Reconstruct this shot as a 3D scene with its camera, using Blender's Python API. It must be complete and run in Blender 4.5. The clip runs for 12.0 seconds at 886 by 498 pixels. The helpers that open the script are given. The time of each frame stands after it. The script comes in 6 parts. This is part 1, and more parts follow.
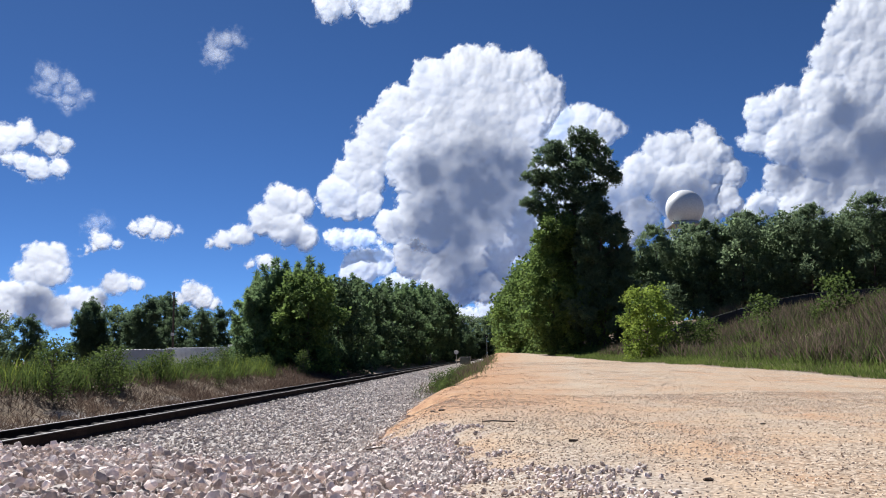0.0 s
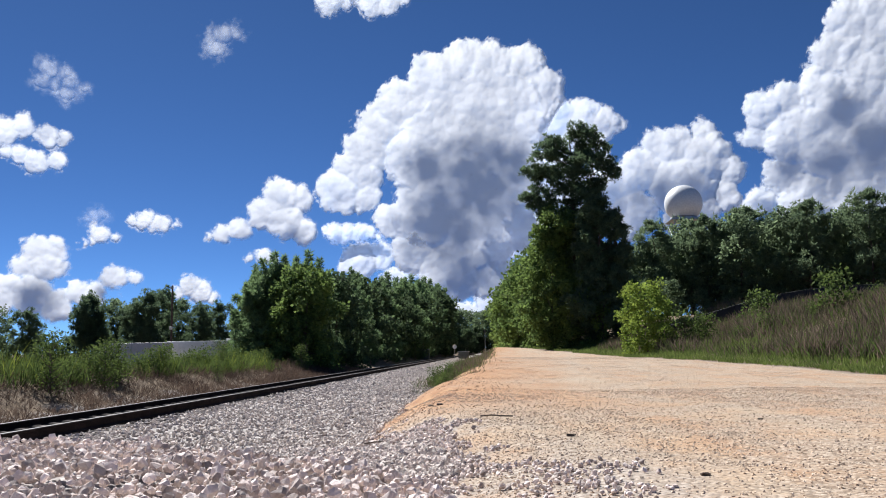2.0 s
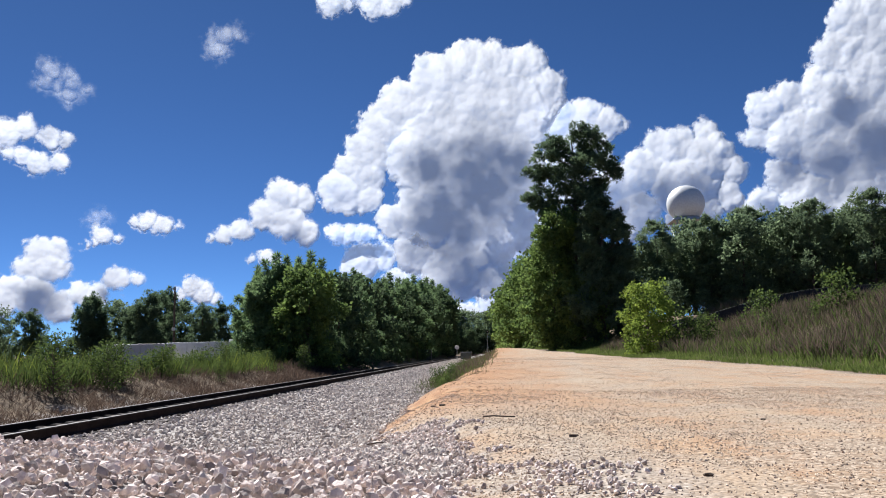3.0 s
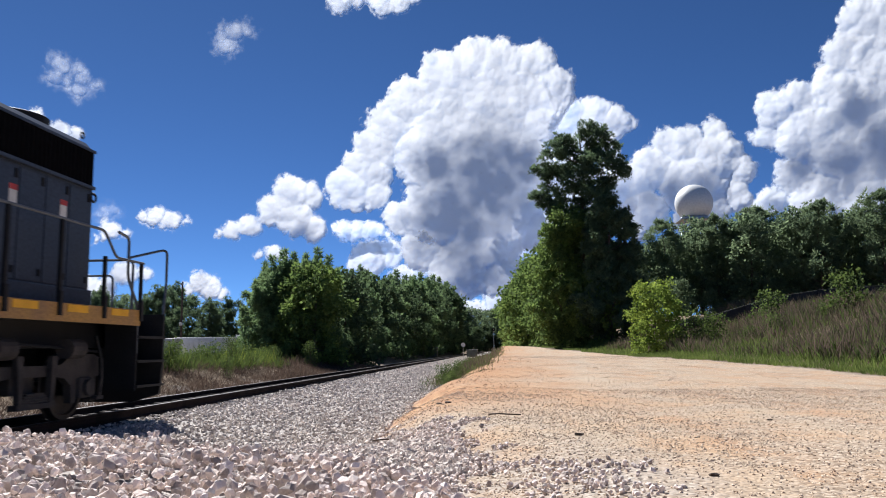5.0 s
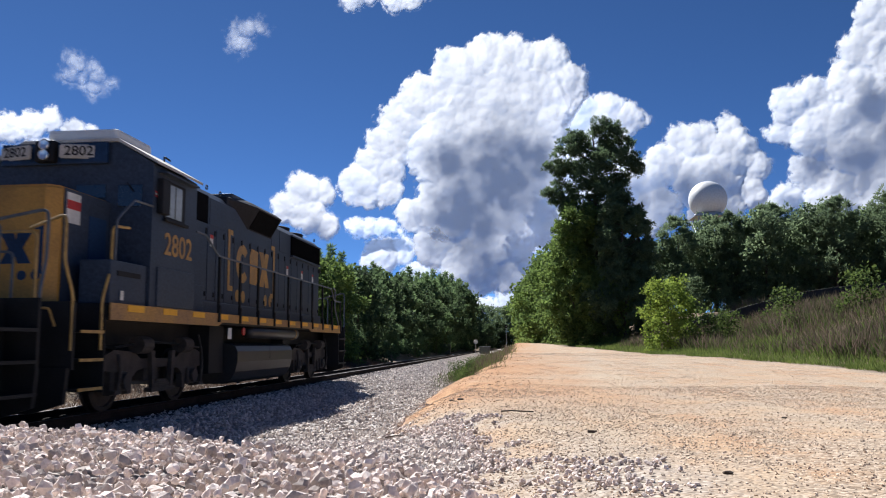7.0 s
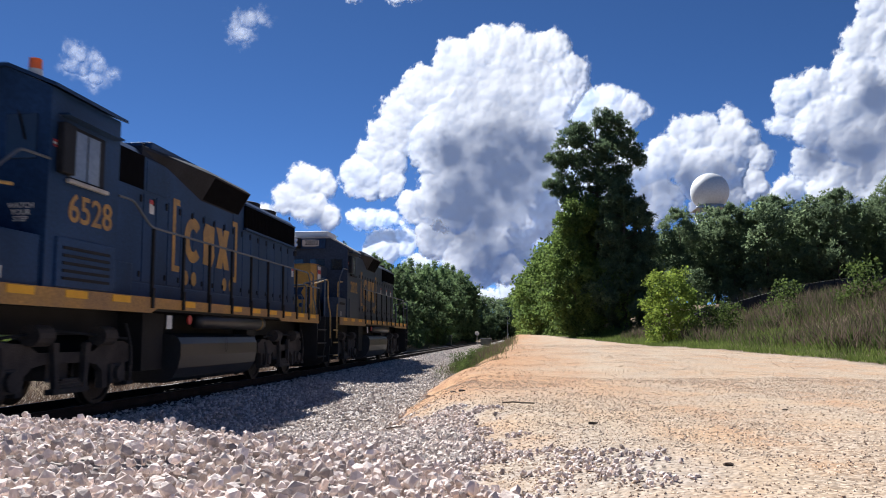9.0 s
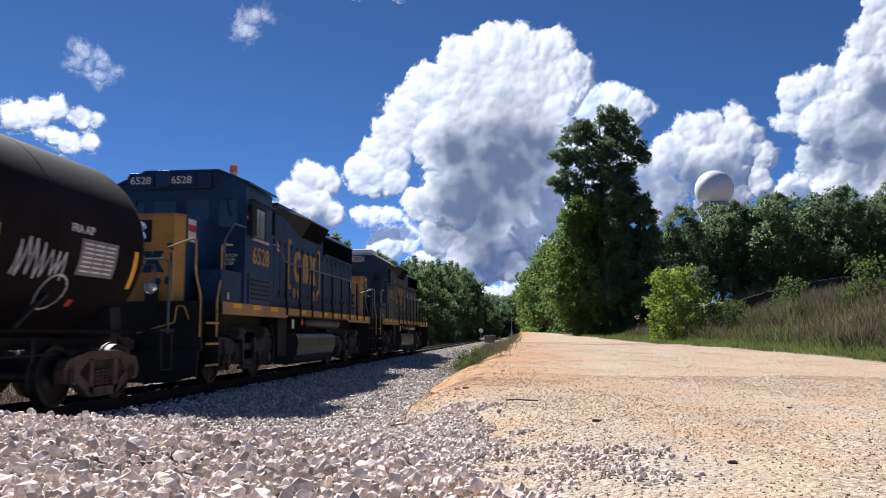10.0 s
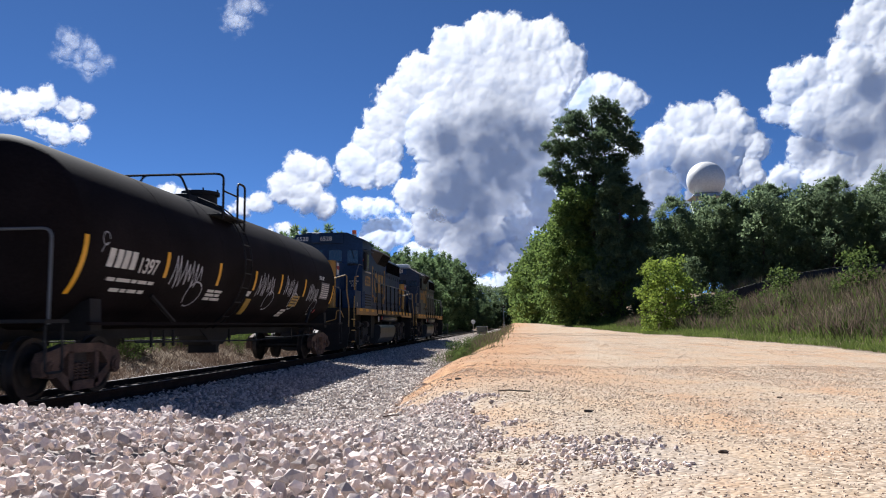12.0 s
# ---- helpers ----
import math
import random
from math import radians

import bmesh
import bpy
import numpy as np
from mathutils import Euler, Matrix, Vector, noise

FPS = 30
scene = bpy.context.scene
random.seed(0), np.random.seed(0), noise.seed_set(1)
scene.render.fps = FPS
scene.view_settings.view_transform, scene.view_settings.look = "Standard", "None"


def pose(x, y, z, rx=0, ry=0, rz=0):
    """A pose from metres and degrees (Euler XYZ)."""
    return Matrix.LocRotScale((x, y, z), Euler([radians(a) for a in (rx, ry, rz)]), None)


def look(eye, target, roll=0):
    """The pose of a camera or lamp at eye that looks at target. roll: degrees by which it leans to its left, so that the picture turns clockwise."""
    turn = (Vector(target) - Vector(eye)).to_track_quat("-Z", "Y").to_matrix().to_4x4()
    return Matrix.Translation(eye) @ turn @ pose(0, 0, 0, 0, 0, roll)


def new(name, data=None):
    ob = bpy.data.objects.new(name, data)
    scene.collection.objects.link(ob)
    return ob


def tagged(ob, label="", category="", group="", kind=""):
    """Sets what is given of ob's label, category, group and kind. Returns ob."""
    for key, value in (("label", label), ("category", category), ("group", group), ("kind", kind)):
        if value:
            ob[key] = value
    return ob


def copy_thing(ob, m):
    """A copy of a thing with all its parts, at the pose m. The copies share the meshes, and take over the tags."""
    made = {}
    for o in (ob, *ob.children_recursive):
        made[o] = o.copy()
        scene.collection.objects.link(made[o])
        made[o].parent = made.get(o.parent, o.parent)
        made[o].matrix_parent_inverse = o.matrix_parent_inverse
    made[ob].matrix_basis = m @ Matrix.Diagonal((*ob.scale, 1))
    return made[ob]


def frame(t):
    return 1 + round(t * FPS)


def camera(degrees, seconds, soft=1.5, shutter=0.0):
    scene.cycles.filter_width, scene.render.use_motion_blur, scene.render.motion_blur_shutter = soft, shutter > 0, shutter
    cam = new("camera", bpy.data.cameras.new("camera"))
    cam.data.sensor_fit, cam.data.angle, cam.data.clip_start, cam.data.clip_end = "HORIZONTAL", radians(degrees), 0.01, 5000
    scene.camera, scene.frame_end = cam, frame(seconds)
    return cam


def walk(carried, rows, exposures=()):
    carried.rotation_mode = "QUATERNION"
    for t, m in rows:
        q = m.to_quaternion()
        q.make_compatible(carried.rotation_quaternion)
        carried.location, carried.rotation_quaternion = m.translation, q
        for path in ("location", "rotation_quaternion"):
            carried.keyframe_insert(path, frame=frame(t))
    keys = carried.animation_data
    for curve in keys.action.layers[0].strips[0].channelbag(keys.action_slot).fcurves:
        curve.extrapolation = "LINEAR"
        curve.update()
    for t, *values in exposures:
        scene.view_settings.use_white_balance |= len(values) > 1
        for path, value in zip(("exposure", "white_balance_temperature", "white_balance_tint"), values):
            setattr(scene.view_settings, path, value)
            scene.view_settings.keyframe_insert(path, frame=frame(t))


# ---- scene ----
# World: z = 0 on the rail heads, y along the track, x across it.
EYE = (0.0, 0.0, 1.065)


def aim(left, up, lean):
    """The camera at EYE, turned left of the track's line, tilted up and leaning, in degrees."""
    return Matrix.Translation(EYE) @ pose(0, 0, 0, 0, 0, left) @ pose(0, 0, 0, 90 + up) @ pose(0, 0, 0, 0, 0, lean)


cam = camera(58.44, 12.0, soft=1.0, shutter=0.3)
walk(cam, [
    (0.0, aim(4.209, 7.649, -1.138)),
    (0.5, aim(5.004, 7.575, -0.364)),
    (1.0, aim(4.771, 7.315, -0.594)),
    (1.5, aim(4.370, 7.274, -0.875)),
    (2.0, aim(4.118, 7.250, -0.973)),
    (2.5, aim(4.228, 7.411, -1.052)),
    (3.0, aim(4.274, 7.301, -1.051)),
    (5.0, aim(4.791, 7.118, -0.512)),
    (5.5, aim(5.147, 7.122, -0.443)),
    (6.0, aim(5.353, 6.978, -0.355)),
    (6.5, aim(5.537, 6.911, -0.418)),
    (7.0, aim(5.708, 6.902, -0.397)),
    (9.0, aim(5.821, 6.297, -0.280)),
    (9.5, aim(5.938, 6.213, -0.243)),
    (10.0, aim(6.112, 6.105, -0.195)),
    (10.5, aim(5.985, 5.927, -0.355)),
    (11.0, aim(5.673, 5.654, -0.546)),
    (11.5, aim(5.529, 5.509, -0.547)),
    (12.0, aim(5.553, 5.471, -0.330)),
], [(0.0, 0.95, 6050, 10), (4.0, 0.98, 6050, 10), (9.0, 1.11, 6050, 10), (12.0, 1.11, 6050, 10)])

# ---- light ----
SUN_AZ, SUN_EL = radians(-36), radians(46)   # from the track's line, clockwise seen from above
world = bpy.data.worlds.new("sky")
scene.world = world
world.use_nodes = True
wn = world.node_tree.nodes
sky = wn.new("ShaderNodeTexSky")
sky.sky_type = "NISHITA"
sky.sun_disc = False
sky.sun_elevation = SUN_EL
sky.sun_rotation = SUN_AZ
sky.air_density, sky.dust_density, sky.ozone_density = 0.42, 0.05, 6.0
sky.altitude = 900
wn["Background"].inputs[1].default_value = 0.047
deep = wn.new("ShaderNodeMix")          # tints the sky colour a deeper blue
deep.data_type, deep.blend_type = "RGBA", "MULTIPLY"
deep.inputs[0].default_value = 1.0
deep.inputs[7].default_value = (0.76, 0.96, 1.10, 1)
world.node_tree.links.new(sky.outputs[0], deep.inputs[6])
world.node_tree.links.new(deep.outputs[2], wn["Background"].inputs[0])
sun = new("sun", bpy.data.lights.new("sun", "SUN"))
sun.data.energy, sun.data.angle, sun.data.color = 4.8, radians(0.55), (1.0, 0.96, 0.9)
SUN_DIR = Vector((math.sin(SUN_AZ) * math.cos(SUN_EL), math.cos(SUN_AZ) * math.cos(SUN_EL), math.sin(SUN_EL)))
sun.matrix_world = look((0, 0, 60), Vector((0, 0, 60)) - SUN_DIR)

# ---- materials ----
def nodes_of(name):
    m = bpy.data.materials.new(name)
    m.use_nodes = True
    return m, m.node_tree.nodes, m.node_tree.links, m.node_tree.nodes["Principled BSDF"]


def mat(name, color, rough=0.6, metal=0.0, vary=0.25, scale=4.0, fine=60.0, bump=0.15, second=None, spec=None, island=False):
    """A surface with stains at one scale, grain at a finer one, and fine relief."""
    m, n, l, b = nodes_of(name)
    tc = n.new("ShaderNodeTexCoord")
    big, small = n.new("ShaderNodeTexNoise"), n.new("ShaderNodeTexNoise")
    for t, s in ((big, scale), (small, fine)):
        t.inputs["Scale"].default_value = s
        t.inputs["Detail"].default_value = 6
        l.new(tc.outputs["Object"], t.inputs["Vector"])
    ramp = n.new("ShaderNodeValToRGB")
    c2 = second or tuple(c * (1 - vary * 1.6) for c in color)
    ramp.color_ramp.elements[0].position, ramp.color_ramp.elements[1].position = 0.32, 0.68
    ramp.color_ramp.elements[0].color = (*c2, 1)
    ramp.color_ramp.elements[1].color = (*color, 1)
    l.new(big.outputs[0], ramp.inputs[0])
    mix = n.new("ShaderNodeMix")
    mix.data_type, mix.blend_type = "RGBA", "OVERLAY"
    mix.inputs[0].default_value = min(1, vary * 2)
    l.new(ramp.outputs[0], mix.inputs[6])
    l.new(small.outputs[0], mix.inputs[7])
    out = mix.outputs[2]
    if island:
        geo, hsv = n.new("ShaderNodeNewGeometry"), n.new("ShaderNodeHueSaturation")
        rng = n.new("ShaderNodeMapRange")
        rng.inputs[3].default_value, rng.inputs[4].default_value = 1 - island, 1 + island
        l.new(geo.outputs["Random Per Island"], rng.inputs[0])
        l.new(rng.outputs[0], hsv.inputs["Value"])
        l.new(out, hsv.inputs["Color"])
        out = hsv.outputs[0]
    l.new(out, b.inputs["Base Color"])
    b.inputs["Roughness"].default_value, b.inputs["Metallic"].default_value = rough, metal
    if spec is not None:
        b.inputs["Specular IOR Level"].default_value = spec
    if bump:
        bp = n.new("ShaderNodeBump")
        bp.inputs["Strength"].default_value = bump
        bp.inputs["Distance"].default_value = 0.02
        l.new(small.outputs[0], bp.inputs["Height"])
        l.new(bp.outputs[0], b.inputs["Normal"])
    return m


def leaf_mat(name, color, second, scale=1.2, through_light=0.35, spread=0.35):
    """Leaves: each its own shade, lit through from behind."""
    m, n, l, b = nodes_of(name)
    geo, tc = n.new("ShaderNodeNewGeometry"), n.new("ShaderNodeTexCoord")
    big = n.new("ShaderNodeTexNoise")
    big.inputs["Scale"].default_value = scale
    l.new(tc.outputs["Object"], big.inputs["Vector"])
    add = n.new("ShaderNodeMath")
    add.operation = "MULTIPLY_ADD"
    l.new(geo.outputs["Random Per Island"], add.inputs[0])
    add.inputs[1].default_value = spread
    l.new(big.outputs[0], add.inputs[2])
    ramp = n.new("ShaderNodeValToRGB")
    ramp.color_ramp.elements[0].position, ramp.color_ramp.elements[1].position = 0.45, 0.85
    ramp.color_ramp.elements[0].color, ramp.color_ramp.elements[1].color = (*second, 1), (*color, 1)
    l.new(add.outputs[0], ramp.inputs[0])
    l.new(ramp.outputs[0], b.inputs["Base Color"])
    b.inputs["Roughness"].default_value = 0.8
    b.inputs["Specular IOR Level"].default_value = 0.08
    tr, mx = n.new("ShaderNodeBsdfTranslucent"), n.new("ShaderNodeMixShader")
    l.new(ramp.outputs[0], tr.inputs[0])
    mx.inputs[0].default_value = through_light
    l.new(b.outputs[0], mx.inputs[1])
    l.new(tr.outputs[0], mx.inputs[2])
    l.new(mx.outputs[0], n["Material Output"].inputs[0])
    return m


M = dict(
    rail=mat("rail", (0.032, 0.021, 0.017), 0.85, 0, 0.35, 3, 40, 0.3, spec=0.15),
    railhead=mat("railhead", (0.09, 0.08, 0.078), 0.6, 0.6, 0.15, 3, 40, 0.1),
    tie=mat("tie", (0.10, 0.075, 0.06), 0.9, 0, 0.4, 5, 50, 0.5),
    blue=mat("blue", (0.020, 0.039, 0.082), 0.42, 0, 0.3, 1.3, 30, 0.08),
    greyblue=mat("greyblue", (0.042, 0.056, 0.086), 0.5, 0, 0.3, 1.3, 30, 0.08),
    yellow=mat("yellow", (0.55, 0.27, 0.03), 0.5, 0, 0.3, 1.6, 30, 0.08),
    black=mat("black", (0.017, 0.017, 0.018), 0.62, 0, 0.3, 2, 40, 0.15, spec=0.22),
    tank=mat("tank", (0.015, 0.0115, 0.012), 0.7, 0, 0.3, 0.8, 25, 0.08, spec=0.04),
    white=mat("white", (0.75, 0.75, 0.73), 0.5, 0, 0.1, 2, 30, 0.05),
    bark=mat("bark", (0.14, 0.10, 0.075), 0.9, 0, 0.4, 3, 25, 0.6),
)


# ---- mesh tools ----
def finish(bm, smooth=False):
    me = bpy.data.meshes.new("m")
    bm.to_mesh(me)
    bm.free()
    if smooth:
        me.polygons.foreach_set("use_smooth", [True] * len(me.polygons))
    return me


def part(name, bm, material, parent=None, label="", smooth=False):
    """Links a bmesh as one mesh object under a thing or a part."""
    me = finish(bm, smooth)
    me.name = name
    me.materials.append(material)
    ob = new(name, me)
    ob.parent = parent
    if label:
        ob["label"] = label
    return ob


def box(bm, x0, x1, y0, y1, z0, z1, bevel=0.0):
    r = bmesh.ops.create_cube(bm, size=1, matrix=Matrix.LocRotScale(((x0 + x1) / 2, (y0 + y1) / 2, (z0 + z1) / 2), None, (abs(x1 - x0), abs(y1 - y0), abs(z1 - z0))))
    if bevel:
        es = list({e for v in r["verts"] for e in v.link_edges})
        bmesh.ops.bevel(bm, geom=es, offset=bevel, segments=2, affect="EDGES", profile=0.6)
    return bm


def bmnew():
    return bmesh.new()


def boxes(*rows, bevel=0.0):
    bm = bmesh.new()
    for r in rows:
        box(bm, *r, bevel=bevel)
    return bm


def rod(bm, a, b, r, seg=8, r2=None):
    a, b = Vector(a), Vector(b)
    m = Matrix.Translation((a + b) / 2) @ (b - a).to_track_quat("Z", "Y").to_matrix().to_4x4()
    bmesh.ops.create_cone(bm, cap_ends=True, segments=seg, radius1=r, radius2=r if r2 is None else r2, depth=(b - a).length, matrix=m)
    return bm


def tube(bm, pts, r, seg=8):
    """A bent tube through points."""
    pts = [Vector(p) for p in pts]
    rings = []
    up = Vector((0.13, 0.31, 0.94))
    for i, p in enumerate(pts):
        d = (pts[min(i + 1, len(pts) - 1)] - pts[max(i - 1, 0)]).normalized()
        u = d.cross(up)
        u = (u if u.length > 0.1 else d.cross(Vector((1, 0, 0)))).normalized()
        w = d.cross(u)
        rings.append([bm.verts.new(p + (u * math.cos(2 * math.pi * k / seg) + w * math.sin(2 * math.pi * k / seg)) * r) for k in range(seg)])
    for a, b in zip(rings, rings[1:]):
        for k in range(seg):
            bm.faces.new((a[k], a[(k + 1) % seg], b[(k + 1) % seg], b[k]))
    bm.faces.new(rings[0][::-1])
    bm.faces.new(rings[-1])
    return bm


def rounded(pts, r=0.08, n=4):
    """Rounds the corners of a polyline."""
    pts = [Vector(p) for p in pts]
    out = [pts[0]]
    for a, b, c in zip(pts, pts[1:], pts[2:]):
        d1, d2 = min(r, (a - b).length / 2), min(r, (c - b).length / 2)
        p, q = b + (a - b).normalized() * d1, b + (c - b).normalized() * d2
        out += [(p * (1 - t) ** 2 + b * 2 * t * (1 - t) + q * t * t) for t in [k / n for k in range(n + 1)]]
    return out + [pts[-1]]


def prism(bm, outline, y0, y1, axis="y"):
    """Extrudes a closed outline (two coordinates) along an axis."""
    def at(p, d):
        return {"y": (p[0], d, p[1]), "x": (d, p[0], p[1]), "z": (p[0], p[1], d)}[axis]
    a = [bm.verts.new(at(p, y0)) for p in outline]
    b = [bm.verts.new(at(p, y1)) for p in outline]
    n = len(outline)
    fs = [bm.faces.new((a[i], a[(i + 1) % n], b[(i + 1) % n], b[i])) for i in range(n)]
    fs += [bm.faces.new(a[::-1]), bm.faces.new(b)]
    bmesh.ops.recalc_face_normals(bm, faces=fs)
    return bm


def lathe(bm, profile, seg=24, m=None):
    """Turns (radius, height) pairs round the z axis, then applies m."""
    m = m or Matrix.Identity(4)
    rings = []
    for r, z in profile:
        if r < 1e-5:
            rings.append([bm.verts.new(m @ Vector((0, 0, z)))])
        else:
            rings.append([bm.verts.new(m @ Vector((r * math.cos(2 * math.pi * k / seg), r * math.sin(2 * math.pi * k / seg), z))) for k in range(seg)])
    fs = []
    for a, b in zip(rings, rings[1:]):
        for k in range(seg):
            q = [a[k % len(a)], a[(k + 1) % len(a)], b[(k + 1) % len(b)], b[k % len(b)]]
            q = [v for i, v in enumerate(q) if v not in q[:i]]
            if len(q) > 2:
                fs.append(bm.faces.new(q))
    bmesh.ops.recalc_face_normals(bm, faces=fs)
    return bm


def thing(name, m, label, category, group="", kind=""):
    e = new(name)
    e.empty_display_size = 0.2
    e.matrix_basis = m
    return tagged(e, label, category, group, kind)


def mesh_object(name, verts, faces, material, smooth=False):
    me = bpy.data.meshes.new(name)
    me.from_pydata(verts, [], faces)
    me.materials.append(material)
    if smooth:
        me.polygons.foreach_set("use_smooth", [True] * len(me.polygons))
    return new(name, me)


# ---- ground ----
TRACK = -7.78          # centre line of the track
def step(a, b, v):
    t = min(1.0, max(0.0, (v - a) / (b - a)))
    return t * t * (3 - 2 * t)


def mixv(a, b, t):
    return a + (b - a) * t


def fbm(x, y, s, o=4):
    return noise.fractal(Vector((x * s, y * s, 3.7)), 1.0, 2.0, o)


def pile(x, y):
    """The heap of fresh ballast between road and track, near the camera."""
    r = math.hypot((x + 4.6) / 1.35, y - 2.6) + 0.22 * fbm(x, y, 0.6)
    return 0.50 - 0.012 * r * r - 0.62 * max(0.0, r - 3.5) + 0.05 * fbm(x, y, 1.1) + 0.035 * fbm(x, y, 3.3)


def road_edge(y):
    """Where the dirt road's bank meets the ballast."""
    return mixv(-0.35, -2.15, step(6, 12.5, y)) - 0.30 * step(20, 48, y) + 0.16 * math.sin(y * 0.55) + 0.10 * math.sin(y * 1.7)


def right_edge(y):
    return mixv(10.8, 8.0, step(20, 55, y)) - 5.6 * step(55, 100, y) + 0.25 * math.sin(y * 0.7)


def height(x, y):
    e = road_edge(y)
    road = 0.25 + 0.25 * step(18, 45, y) + 0.75 * step(55, 105, y) - 0.012 * max(0, x) + 0.03 * fbm(x, y, 0.35)
    bal = -0.20 - 0.15 * step(-6.3, -4.4, x) + 0.02 * fbm(x, y, 1.3)
    bal += 0.45 * step(11.5, 7.5, y) * step(-4.8, -2.0, x)
    z = mixv(bal, road, step(e - 0.5, e + 1.1 + 0.8 * step(20, 40, y), x))
    edge = right_edge(y)
    z += 3.5 * step(edge + 0.5, edge + 16, x) * step(8, 30, y)
    if x < TRACK:
        d = TRACK - x
        z = mixv(-0.24, -0.42, step(1.6, 3.0, d))
        z = mixv(z, mixv(0.42, 0.15, step(22, 50, y)), step(3.0, 6.0, d))
        z = mixv(z, -0.9, step(9, 40, d))
        z += 0.10 * fbm(x, y, 0.5) * step(3, 4, d)
    z = max(z, pile(x, y))
    far = math.hypot(x, y)
    return z + 3.0 * step(90, 400, far) * step(3, 30, abs(x - TRACK))


def zone(x, y):
    """Shares of ballast, dirt road and grown-over soil."""
    e, r = road_edge(y), right_edge(y)
    w = 0.25 * fbm(x, y, 0.8) + 0.3 * fbm(x, y, 3.1)
    dirt = step(e - 0.35, e + 0.15, x + w) * step(r + 0.5, r - 0.2, x + 1.4 * w)
    grow = max(step(r - 0.3, r + 0.4, x + 1.4 * w), step(2.9, 3.7, TRACK - x + 2 * w))
    grow = max(grow, 0.85 * step(0.95, 0.3, abs(x - e) + 1.5 * w) * step(19, 25, y))
    fresh = max(step(1.12, 0.78, math.hypot((x + 1.7) / 1.6, (y - 6.2) / 3.9) + 0.9 * w), 0.5 * step(1.2, 0.2, math.hypot((x - 0.45) / 0.9, (y - 5.2) / 1.8) + 1.1 * w))
    return (dirt * (1 - fresh), grow, fresh)


def red_clay(x, y):
    """Bare red clay along the road's worn left shoulder."""
    e = road_edge(y)
    return step(e - 0.4, e + 0.3, x) * step(e + 5.2, e + 0.6, x + 1.4 * fbm(x, y, 0.5) + 0.8 * fbm(x, y, 2.3)) * step(9, 14, y)


def grid_mesh(name, xs, ys, material, zf):
    verts = [(x, y, zf(x, y)) for y in ys for x in xs]
    nx = len(xs)
    faces = [(j * nx + i, j * nx + i + 1, (j + 1) * nx + i + 1, (j + 1) * nx + i) for j in range(len(ys) - 1) for i in range(nx - 1)]
    ob = mesh_object(name, verts, faces, material, True)
    at = ob.data.attributes.new("zone", "FLOAT_COLOR", "POINT")
    at.data.foreach_set("color", [c for v in verts for c in (*zone(v[0], v[1])[:2], step(1.32, 1.2, abs(v[0] - TRACK)), red_clay(v[0], v[1]))])
    return ob


def spaced(lo, hi, near, fine, grow):
    """Coordinates that are fine near one place and widen away from it."""
    out = [near]
    d = fine
    while out[-1] < hi:
        out.append(out[-1] + d)
        d = max(fine, (out[-1] - near) * grow)
    d = fine
    while out[0] > lo:
        out.insert(0, out[0] - d)
        d = max(fine, (near - out[0]) * grow)
    return out


